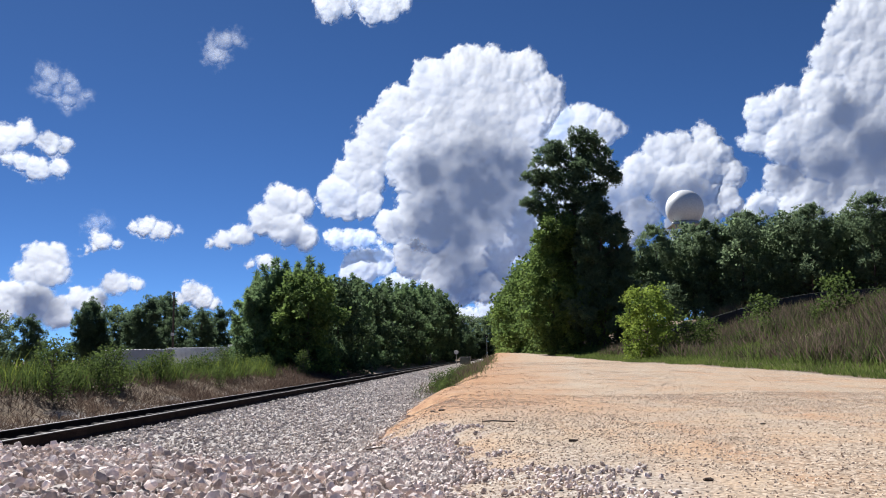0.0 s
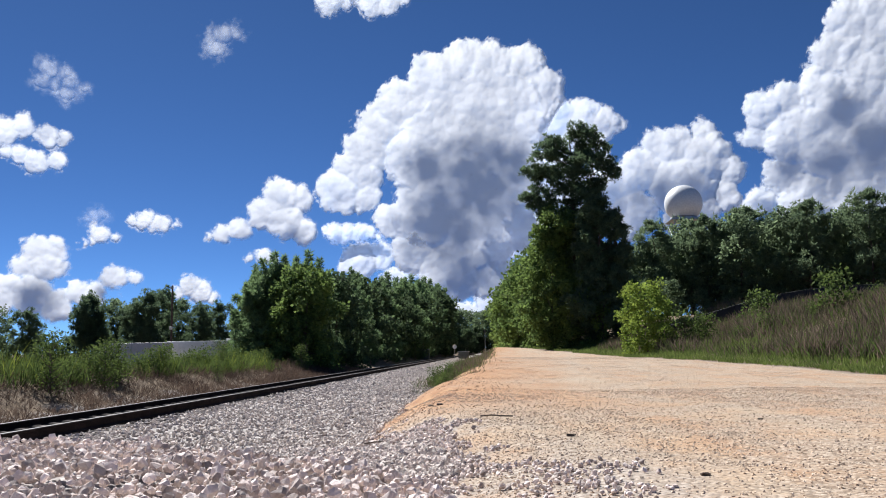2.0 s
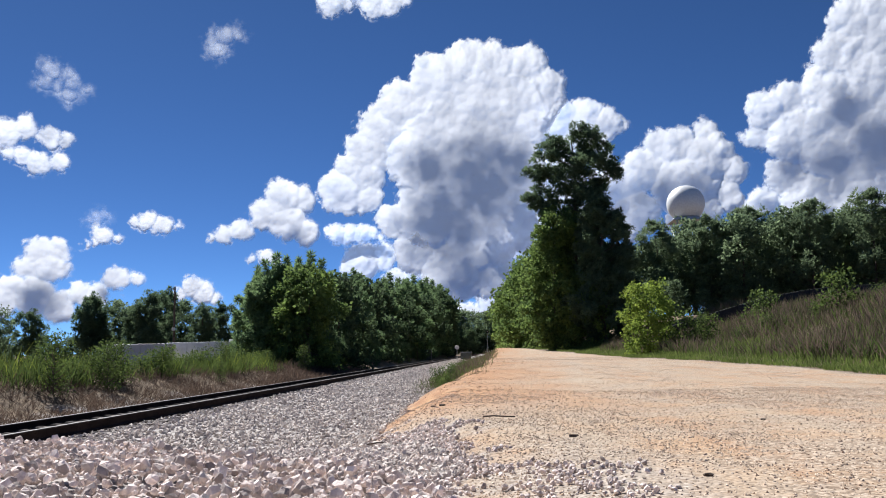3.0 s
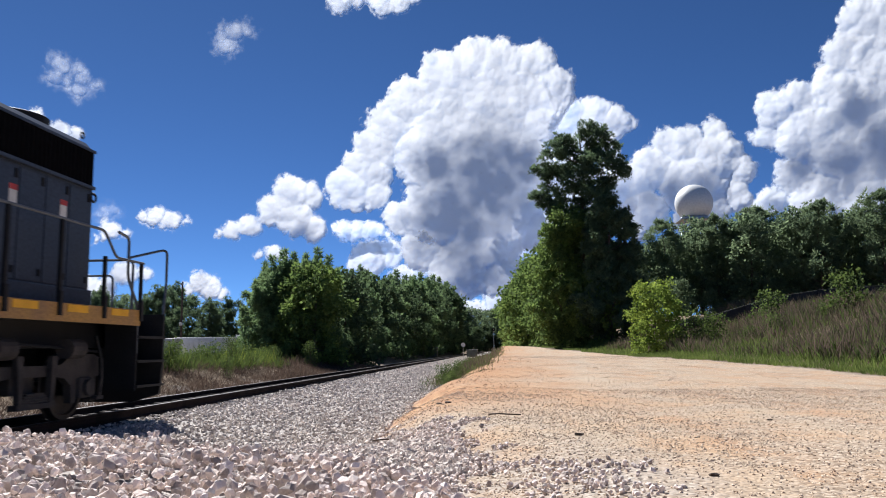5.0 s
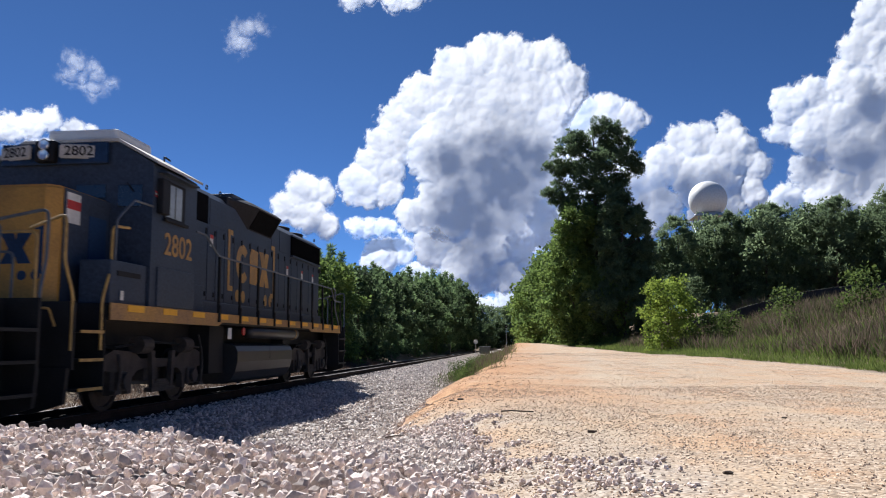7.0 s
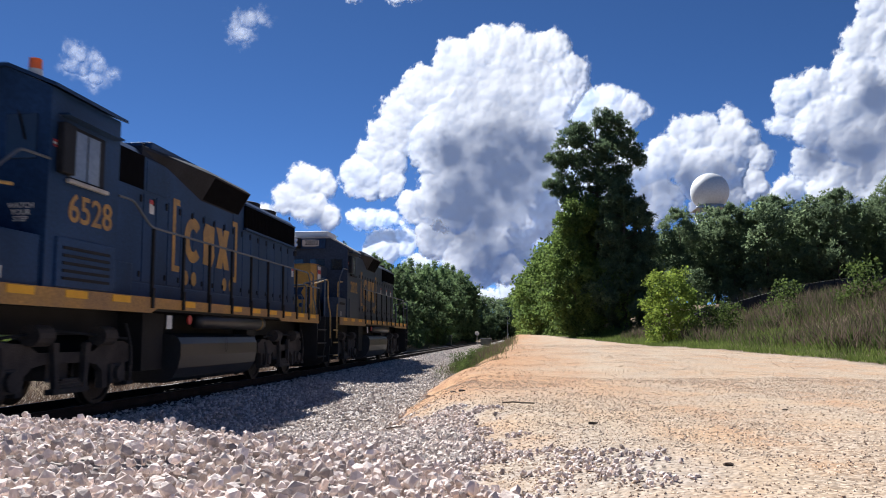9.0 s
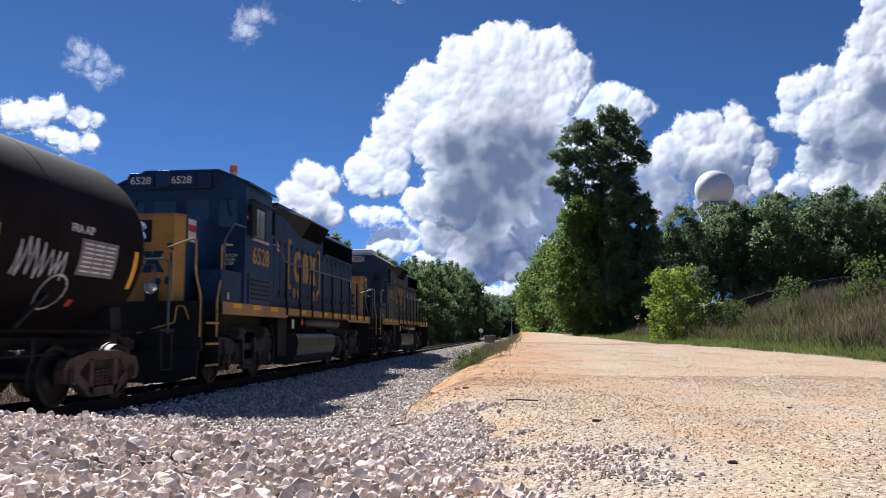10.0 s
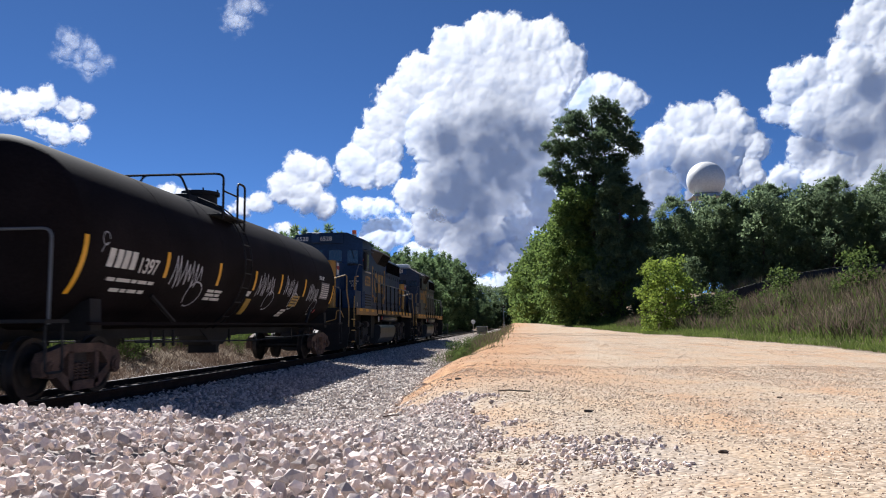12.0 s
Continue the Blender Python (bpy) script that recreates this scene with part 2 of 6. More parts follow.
def ground_mat():
    m, n, l, b = nodes_of("ground")
    tc, at = n.new("ShaderNodeTexCoord"), n.new("ShaderNodeAttribute")
    at.attribute_name = "zone"
    sep = n.new("ShaderNodeSeparateColor")
    l.new(at.outputs["Color"], sep.inputs[0])

    def tex(kind, scale, **kw):
        t = n.new(kind)
        t.inputs["Scale"].default_value = scale
        l.new(tc.outputs["Object"], t.inputs["Vector"])
        for k, v in kw.items():
            t.inputs[k].default_value = v
        return t

    def ramp(src, *stops):
        r = n.new("ShaderNodeValToRGB")
        while len(r.color_ramp.elements) < len(stops):
            r.color_ramp.elements.new(0.5)
        for el, (p, c) in zip(r.color_ramp.elements, stops):
            el.position, el.color = p, (*c, 1)
        l.new(src, r.inputs[0])
        return r.outputs[0]

    def mix(f, a, c, mode="MIX"):
        x = n.new("ShaderNodeMix")
        x.data_type, x.blend_type = "RGBA", mode
        if isinstance(f, float):
            x.inputs[0].default_value = f
        else:
            l.new(f, x.inputs[0])
        l.new(a, x.inputs[6])
        l.new(c, x.inputs[7])
        return x.outputs[2]

    cell = tex("ShaderNodeTexVoronoi", 22.0)
    grit = tex("ShaderNodeTexVoronoi", 30.0)
    big = tex("ShaderNodeTexNoise", 0.7, Detail=8, Roughness=0.65)
    mp = n.new("ShaderNodeMapping")
    mp.inputs["Scale"].default_value = (1.0, 0.22, 1.0)
    l.new(tc.outputs["Object"], mp.inputs["Vector"])
    l.new(mp.outputs[0], big.inputs["Vector"])
    mid = tex("ShaderNodeTexNoise", 3.0, Detail=8, Roughness=0.7)
    stone = ramp(cell.outputs["Color"], (0.1, (0.17, 0.15, 0.135)), (0.55, (0.36, 0.325, 0.30)), (0.95, (0.54, 0.50, 0.46)))
    pebbles = ramp(grit.outputs["Color"], (0.2, (0.20, 0.15, 0.108)), (0.5, (0.34, 0.265, 0.195)), (0.85, (0.50, 0.41, 0.32)))
    clay = ramp(big.outputs[0], (0.36, (0.38, 0.20, 0.095)), (0.5, (0.42, 0.28, 0.170)), (0.64, (0.42, 0.33, 0.235)))
    patch_ = tex("ShaderNodeTexNoise", 1.1, Detail=9, Roughness=0.75)
    gravelly = ramp(patch_.outputs[0], (0.40, (0.25, 0.25, 0.25)), (0.56, (0.9, 0.9, 0.9)))
    road = mix(gravelly, clay, pebbles)
    soil = ramp(mid.outputs[0], (0.35, (0.09, 0.065, 0.045)), (0.6, (0.19, 0.14, 0.09)))
    red = ramp(mid.outputs[0], (0.35, (0.28, 0.135, 0.068)), (0.62, (0.43, 0.26, 0.14)))
    road = mix(at.outputs["Alpha"], road, red)
    oily = ramp(cell.outputs["Color"], (0.1, (0.045, 0.036, 0.03)), (0.9, (0.11, 0.09, 0.075)))
    c = mix(sep.outputs[0], stone, road)
    c = mix(sep.outputs[2], c, oily)
    c = mix(sep.outputs[1], c, soil)
    l.new(c, b.inputs["Base Color"])
    b.inputs["Roughness"].default_value = 0.95
    b.inputs["Specular IOR Level"].default_value = 0.15
    add = n.new("ShaderNodeMath")
    add.operation = "MULTIPLY_ADD"
    l.new(cell.outputs["Distance"], add.inputs[0])
    add.inputs[1].default_value = -1.2
    l.new(mid.outputs[0], add.inputs[2])
    bp = n.new("ShaderNodeBump")
    bp.inputs["Strength"].default_value, bp.inputs["Distance"].default_value = 0.55, 0.02
    gr = n.new("ShaderNodeMath")
    gr.operation = "MULTIPLY_ADD"
    l.new(grit.outputs["Distance"], gr.inputs[0])
    gr.inputs[1].default_value = -0.9
    l.new(add.outputs[0], gr.inputs[2])
    l.new(gr.outputs[0], bp.inputs["Height"])
    l.new(bp.outputs[0], b.inputs["Normal"])
    return m


ground = tagged(grid_mesh("ground", spaced(-2500, 2500, -3, 0.16, 0.045), spaced(-400, 3000, 8, 0.16, 0.045), ground_mat(), height), "tan dirt road, grey railway ballast and overgrown soil", "ground", kind="structure")

# ---- track ----
RAIL = [(-.07, -.17), (.07, -.17), (.07, -.155), (.012, -.13), (.012, -.045), (.036, -.035), (.036, -0.006), (.03, 0), (-.03, 0), (-.036, -0.006), (-.036, -.035), (-.012, -.045), (-.012, -.13), (-.07, -.155)]
tie_bm = boxes((-1.26, 1.26, -0.115, 0.115, -0.36, -0.178), bevel=0.012)
tie_mesh = finish(tie_bm)
tie_mesh.materials.append(M["tie"])
plate_bm = boxes((-0.19, 0.19, -0.09, 0.09, -0.178, -0.168))
plate_mesh = finish(plate_bm)
plate_mesh.materials.append(M["rail"])
for sx in (-0.755, 0.755):
    r = part("rail", prism(bmnew(), RAIL, -40, 420), M["rail"])
    r.location = (TRACK + sx, 0, -0.06 if sx < 0 else 0)      # the far rail has sunk a little
    tagged(r, "rust-brown steel rail on wooden ties", "rail", kind="structure", group="rails of the track")
    h = part("railhead", boxes((-.027, .027, -40, 420, 0.0005, 0.0035)), M["railhead"], r, "worn bright running surface")
track_bed = thing("track_ties", pose(TRACK, 0, 0), "row of dark weathered wooden railway ties", "railway ties", kind="structure")
rt = random.Random(5)
for k in range(230):
    t = new("tie", tie_mesh)
    t.parent = track_bed
    t.location = (rt.uniform(-0.05, 0.05), -4 + k * 0.5, rt.uniform(-0.012, 0.006))
    t.rotation_euler = (0, 0, rt.uniform(-0.02, 0.02))
    for sx in (-0.755, 0.755):
        if k < 120:
            p = new("tie_plate", plate_mesh)
            p.parent = t
            p.location = (sx, 0, 0)


# ---- loose stones ----
def rock_kit(seed, n=14):
    """A few angular pebble shapes as vertex arrays with faces."""
    rnd = np.random.RandomState(seed)
    kit = []
    for _ in range(n):
        i = np.arange(11) + 0.5
        h, a = 1 - 2 * i / 11, i * 2.39996 + rnd.uniform(0, 6)
        q = np.c_[np.sqrt(1 - h * h) * np.cos(a), np.sqrt(1 - h * h) * np.sin(a), h] + rnd.normal(0, 0.17, (11, 3))
        q /= (np.abs(q).max(1, keepdims=True) * 0.6 + np.linalg.norm(q, axis=1, keepdims=True) * 0.4)
        q *= rnd.uniform([0.98, 0.78, 0.58], [1.25, 1.0, 0.86])
        bm = bmesh.new()
        for c in q:
            bm.verts.new(c)
        bmesh.ops.convex_hull(bm, input=bm.verts)
        bmesh.ops.triangulate(bm, faces=bm.faces)
        for v in [v for v in bm.verts if not v.link_faces]:
            bm.verts.remove(v)
        bm.verts.index_update()
        kit.append((np.array([x.co for x in bm.verts]), np.array([[x.index for x in fc.verts] for fc in bm.faces])))
        bm.free()
    return kit


def scatter(name, pts, sizes, kit, material, label, category, sink=0.3, seed=1, lying=False):
    """One mesh of many small stones at the given places."""
    rnd = np.random.RandomState(seed)
    V, F, base = [], [], 0
    for (x, y, z), s in zip(pts, sizes):
        v, f = kit[rnd.randint(len(kit))]
        q = rnd.normal(size=4)
        q /= np.linalg.norm(q)
        w, a, b, c = q if not lying else (q[0] / math.hypot(q[0], q[3]), 0.08 * q[1], 0.08 * q[2], q[3] / math.hypot(q[0], q[3]))
        R = np.array([[1 - 2 * (b * b + c * c), 2 * (a * b - c * w), 2 * (a * c + b * w)], [2 * (a * b + c * w), 1 - 2 * (a * a + c * c), 2 * (b * c - a * w)], [2 * (a * c - b * w), 2 * (b * c + a * w), 1 - 2 * (a * a + b * b)]])
        V.append(v @ R.T * s + (x, y, z + s * (0.55 - sink)))
        F.append(f + base)
        base += len(v)
    return tagged(bulk(name, np.concatenate(V), np.concatenate(F), material), label, category, kind="stuff")


def bulk(name, V, F, material):
    """A mesh from arrays of vertices and triangles or quads."""
    k = F.shape[1]
    me = bpy.data.meshes.new(name)
    me.vertices.add(len(V))
    me.vertices.foreach_set("co", np.ascontiguousarray(V, dtype=np.float32).ravel())
    me.loops.add(F.size)
    me.loops.foreach_set("vertex_index", np.ascontiguousarray(F, dtype=np.int32).ravel())
    me.polygons.add(len(F))
    me.polygons.foreach_set("loop_start", np.arange(0, F.size, k, dtype=np.int32))
    me.polygons.foreach_set("loop_total", np.full(len(F), k, dtype=np.int32))
    me.polygons.foreach_set("use_smooth", np.zeros(len(F), dtype=bool))
    me.update(calc_edges=True)
    me.materials.append(material)
    return new(name, me)


def in_view(x, y):
    """The stretch of ground beside the road where the stones lie thick."""
    return abs(math.atan2(x + 1.0, y + 0.6)) < 0.72


rs = np.random.RandomState(11)
kit = rock_kit(3)
tiny = [(np.array([(1, 0, 0), (-1, .1, 0), (0.1, .8, 0), (0, -.9, .1), (0, 0, .7), (0, 0, -.6)], float) * rs.uniform(.7, 1.2, (6, 1)), np.array([(0, 2, 4), (2, 1, 4), (1, 3, 4), (3, 0, 4), (2, 0, 5), (1, 2, 5), (3, 1, 5), (0, 3, 5)])) for _ in range(10)]
m_stone = mat("ballast_stone", (0.76, 0.655, 0.595), 0.9, 0, 0.14, 9, 70, 0.35, second=(0.51, 0.415, 0.365), island=0.48, spec=0.2)
m_chip = mat("road_chip", (0.62, 0.505, 0.395), 0.9, 0, 0.15, 9, 70, 0.2, second=(0.50, 0.365, 0.25), island=0.34, spec=0.2)
m_old = mat("old_ballast", (0.68, 0.595, 0.53), 0.9, 0, 0.2, 9, 70, 0.3, island=0.42, spec=0.2)
taken = {}
near, sn, mid_, sm, chips, sc = [], [], [], [], [], []
for _ in range(130000):
    y = 2.3 + 10.5 * rs.rand() ** 1.2
    x = rs.uniform(-7.0, 3.0)
    if not in_view(x, y):
        continue
    e = road_edge(y)
    heap = pile(x, y) > height(x, y) - 0.02
    fresh = zone(x, y)[2]
    if heap or fresh > 0.35 + 0.4 * rs.rand():
        s = 0.014 + 0.025 * rs.rand() ** 1.5 if heap else rs.uniform(0.011, 0.025)
        i, j = int(x // 0.09), int(y // 0.09)
        free = all(math.hypot(x - a, y - b) > 0.86 * (s + c) for di in (-1, 0, 1) for dj in (-1, 0, 1) for a, b, c in taken.get((i + di, j + dj), ()))
        if free:
            taken.setdefault((i, j), []).append((x, y, s))
        elif rs.rand() < 0.88:
            continue
        near.append((x, y, height(x, y) + (rs.uniform(-0.005, 0.055) if free else -0.012) * (1 if heap else 0.3)))
        sn.append(s)
for _ in range(60000):
    y = 6 + 114 * rs.rand() ** 2.4
    x = rs.uniform(-6.9, 0.2)
    if in_view(x, y) and x < road_edge(y) + 0.1 and pile(x, y) < height(x, y) - 0.02:
        mid_.append((x, y, height(x, y)))
        sm.append(rs.uniform(0.02, 0.045) * (1 + y / 60))
for k in range(205000):
    near_by = k < 160000
    y = 3.6 + 13.0 * rs.rand() ** 1.35 if near_by else 15 + 40 * rs.rand() ** 1.25
    x = rs.uniform(-3, 11.5)
    if in_view(x, y) and road_edge(y) < x < right_edge(y) and rs.rand() < 0.3 + 0.7 * step(-0.2, 0.25, fbm(x, y, 0.45)):
        chips.append((x, y, height(x, y)))
        sc.append((0.0045 + 0.013 * rs.rand() ** 2.0) * (1 + y / 75))
scatter("fresh_ballast", near, sn, kit, m_stone, "heap of pale pinkish-white crushed ballast stones", "ballast", 0.25, 4)
scatter("track_ballast", mid_, sm, tiny, m_old, "grey weathered ballast stones beside the track", "ballast", 0.25, 5)
scatter("road_gravel", chips, sc, tiny, m_chip, "tan gravel chips strewn on the dirt road", "gravel", 0.60, 6)
lumps, sl = [], []
for _ in range(3000):
    y = 10.5 + 34 * rs.rand() ** 1.8
    x = road_edge(y) - 0.3 + 3.4 * rs.rand() ** 1.3
    if rs.rand() < (0.35 + fbm(x, y, 0.9)) * step(10, 15, y):
        lumps.append((x, y, height(x, y)))
        sl.append((0.005 + 0.016 * rs.rand() ** 2.5) * (1 + y / 60))
m_lump = mat("clay_lump", (0.40, 0.245, 0.145), 0.95, 0, 0.2, 9, 60, 0.3, second=(0.22, 0.12, 0.07), island=0.4, spec=0.1)
scatter("clay_lumps", lumps, sl, tiny, m_lump, "crumbled red-brown clay lumps on the road's shoulder", "clay", 0.4, 8)
m_clod = mat("clod", (0.10, 0.07, 0.05), 0.95, 0, 0.3, 9, 60, 0.4)
for x, y, s in ((-1.1, 12.2, 0.07), (-0.95, 12.0, 0.08), (0.62, 7.6, 0.07), (2.9, 9.4, 0.05), (1.3, 5.4, 0.06), (-3.0, 19.5, 0.12), (-3.25, 17.0, 0.10)):
    v, f = kit[int(abs(x) * 7) % len(kit)]
    o = bulk("clod", v * s * 0.42 * (1.4, 1, 0.7), f, m_clod)
    o.location = (x, y, height(x, y) + s * 0.14)
    tagged(o, "dark clod of earth on pale gravel", "clod", group="clods on the gravel")
for x, y, a in ((-1.45, 9.3, 0.5), (-0.1, 9.4, -0.2)):
    bm = bmnew()
    tube(bm, [(-0.18, 0, 0.02), (-0.05, 0.02, 0.03), (0.08, -0.01, 0.025), (0.2, 0.03, 0.02)], 0.009, 6)
    o = part("stick", bm, M["bark"])
    o.matrix_basis = pose(x, y, height(x, y) + 0.01, 0, 0, math.degrees(a))
    tagged(o, "short dry brown stick on gravel", "stick", group="sticks on the gravel")


# ---- train ----
def lettering(text, size, m, material, parent, name="number", stretch=1.0, label=""):
    """Flat painted characters, laid 4 mm proud; m maps the plane x right, y up."""
    cu = bpy.data.curves.new("t", "FONT")
    cu.body, cu.size, cu.align_x, cu.align_y, cu.extrude, cu.offset = text, size, "CENTER", "CENTER", 0.003, 0.012 * size
    ob = bpy.data.objects.new("t", cu)
    scene.collection.objects.link(ob)
    bpy.context.view_layer.update()
    me = bpy.data.meshes.new_from_object(ob)
    bpy.data.objects.remove(ob)
    me.materials.clear()
    me.materials.append(material)
    me.transform(m @ Matrix.Diagonal((stretch, 1, 1, 1)))
    o = new(name, me)
    o.parent = parent
    if label:
        o["label"] = label
    return o


def on_side(y, z, x=0.0):
    """The plane of the camera-facing side: right is forward."""
    return Matrix(((0, 0, 1, x), (1, 0, 0, y), (0, 1, 0, z), (0, 0, 0, 1)))


def on_end(x, z, y):
    """The plane of the cab-facing end."""
    return Matrix(((1, 0, 0, x), (0, 0, -1, y), (0, 1, 0, z), (0, 0, 0, 1)))


def flat(outline, m, depth=0.005):
    bm = bmnew()
    prism(bm, outline, 0, depth, "z")
    bmesh.ops.transform(bm, matrix=m, verts=bm.verts)
    bmesh.ops.recalc_face_normals(bm, faces=bm.faces)
    return bm


def ring_shape(rx, ry, hx, hy, m, n=20, a0=0.0, a1=2 * math.pi):
    """A flat elliptic ring or part of one."""
    bm = bmnew()
    k = [a0 + (a1 - a0) * i / n for i in range(n + 1)]
    o = [bm.verts.new(m @ Vector((rx * math.cos(a), ry * math.sin(a), 0.005))) for a in k]
    i = [bm.verts.new(m @ Vector((hx * math.cos(a), hy * math.sin(a), 0.005))) for a in k]
    for j in range(n):
        bm.faces.new((o[j], o[j + 1], i[j + 1], i[j]))
    bmesh.ops.recalc_face_normals(bm, faces=bm.faces)
    return bm


def disc_shape(r, m, sy=1.0):
    return flat([(r * math.cos(a * math.pi / 8), r * sy * math.sin(a * math.pi / 8)) for a in range(16)], m)


def wheel_mesh(r):
    """Two wheels on one axle, with flanges and dished webs."""
    bm = bmnew()
    for s in (-1, 1):
        m = pose(0, 0, 0, 0, 90 * s, 0)
        lathe(bm, [(0, 0.85), (0.09, 0.85), (0.11, 0.80), (0.14, 0.78), (r * 0.55, 0.76), (r - 0.09, 0.775), (r - 0.07, 0.805), (r - 0.004, 0.805), (r, 0.70), (r + 0.028, 0.685), (r + 0.028, 0.665), (r - 0.08, 0.665), (r - 0.1, 0.69), (0.12, 0.70), (0.1, 0.6)], 32, m)
    rod(bm, (-0.62, 0, 0), (0.62, 0, 0), 0.09, 12)
    # bolt heads and paint marks show the turning
    for s in (-1, 1):
        for k in range(3):
            a = k * 2.1
            rod(bm, (s * 0.845, 0.05 * math.cos(a), 0.05 * math.sin(a)), (s * 0.87, 0.05 * math.cos(a), 0.05 * math.sin(a)), 0.018, 6)
    return bm


M.update(
    wheel=mat("wheel", (0.045, 0.036, 0.03), 0.55, 0.55, 0.35, 6, 50, 0.2),
    truck=mat("truck", (0.055, 0.043, 0.035), 0.8, 0, 0.35, 4, 40, 0.3),
    rust=mat("rust", (0.14, 0.082, 0.056), 0.85, 0, 0.4, 4, 40, 0.35),
    sill_yellow=mat("sill_yellow", (0.42, 0.22, 0.045), 0.55, 0, 0.4, 1.7, 30, 0.08, second=(0.27, 0.15, 0.06)),
    bright=mat("bright", (0.85, 0.42, 0.01), 0.45, 0, 0.12, 3, 40, 0.05),
    nose_yellow=mat("nose_yellow", (0.50, 0.25, 0.035), 0.5, 0, 0.2, 1.5, 30, 0.06),
    logo=mat("logo", (0.50, 0.27, 0.05), 0.5, 0, 0.35, 2.2, 30, 0.06, second=(0.30, 0.17, 0.05)),
    grille=mat("grille", (0.006, 0.006, 0.007), 0.9, 0, 0.3, 8, 90, 0.6, spec=0.04),
    steel=mat("steel", (0.35, 0.36, 0.37), 0.45, 0.6, 0.2, 6, 60, 0.05),
    handrail=mat("handrail", (0.10, 0.11, 0.12), 0.5, 0, 0.2, 6, 60, 0.05),
    brass=mat("brass", (0.50, 0.30, 0.08), 0.5, 0, 0.3, 6, 60, 0.08),
    glass=mat("glass", (0.02, 0.025, 0.03), 0.06, 0, 0.1, 2, 20, 0.0, spec=0.8),
    cab_pane=mat("cab_pane", (0.20, 0.23, 0.25), 0.08, 0, 0.15, 1, 20, 0.0, spec=0.9),
    fuel=mat("fuel", (0.030, 0.028, 0.028), 0.42, 0.0, 0.3, 0.9, 25, 0.03),
    red=mat("red", (0.55, 0.05, 0.04), 0.5, 0, 0.2, 4, 40, 0.05),
    orange=mat("orange", (0.9, 0.16, 0.02), 0.35, 0, 0.1, 4, 40, 0.0),
    paper=mat("paper", (0.70, 0.68, 0.62), 0.6, 0, 0.15, 6, 40, 0.03),
    cream=mat("cream", (0.55, 0.52, 0.46), 0.6, 0, 0.25, 2, 40, 0.05),
    lamp=mat("lamp", (0.75, 0.76, 0.78), 0.15, 0.7, 0.05, 4, 40, 0.0),
)


def freight_frame(bm, y0, s, half, r):
    """One cast side frame: a truss with two windows and a spring opening."""
    x0, x1 = s * 0.92, s * 1.08
    top = [(-half - 0.22, r + 0.10), (-half - 0.12, r + 0.24), (-0.45, r + 0.36), (0.45, r + 0.36), (half + 0.12, r + 0.24), (half + 0.22, r + 0.10), (half + 0.2, r - 0.10), (half - 0.12, r - 0.08), (half - 0.22, r + 0.06), (0.47, r + 0.22), (-0.47, r + 0.22), (-half + 0.22, r + 0.06), (-half + 0.12, r - 0.08), (-half - 0.2, r - 0.10)]
    prism(bm, [(y0 + a, z) for a, z in top], x0, x1, "x")
    for q in (-1, 1):
        prism(bm, [(y0 + q * a, z) for a, z in [(half - 0.2, r + 0.02), (half - 0.08, r - 0.06), (0.42, r - 0.33), (0.30, r - 0.33), (0.30, r - 0.22)]][:: q], x0, x1, "x")
        prism(bm, [(y0 + q * a, z) for a, z in [(0.30, r - 0.26), (0.42, r - 0.26), (0.42, r + 0.24), (0.30, r + 0.24)]][:: q], x0, x1, "x")
    box(bm, x0, x1, y0 - 0.36, y0 + 0.36, r - 0.34, r - 0.20)


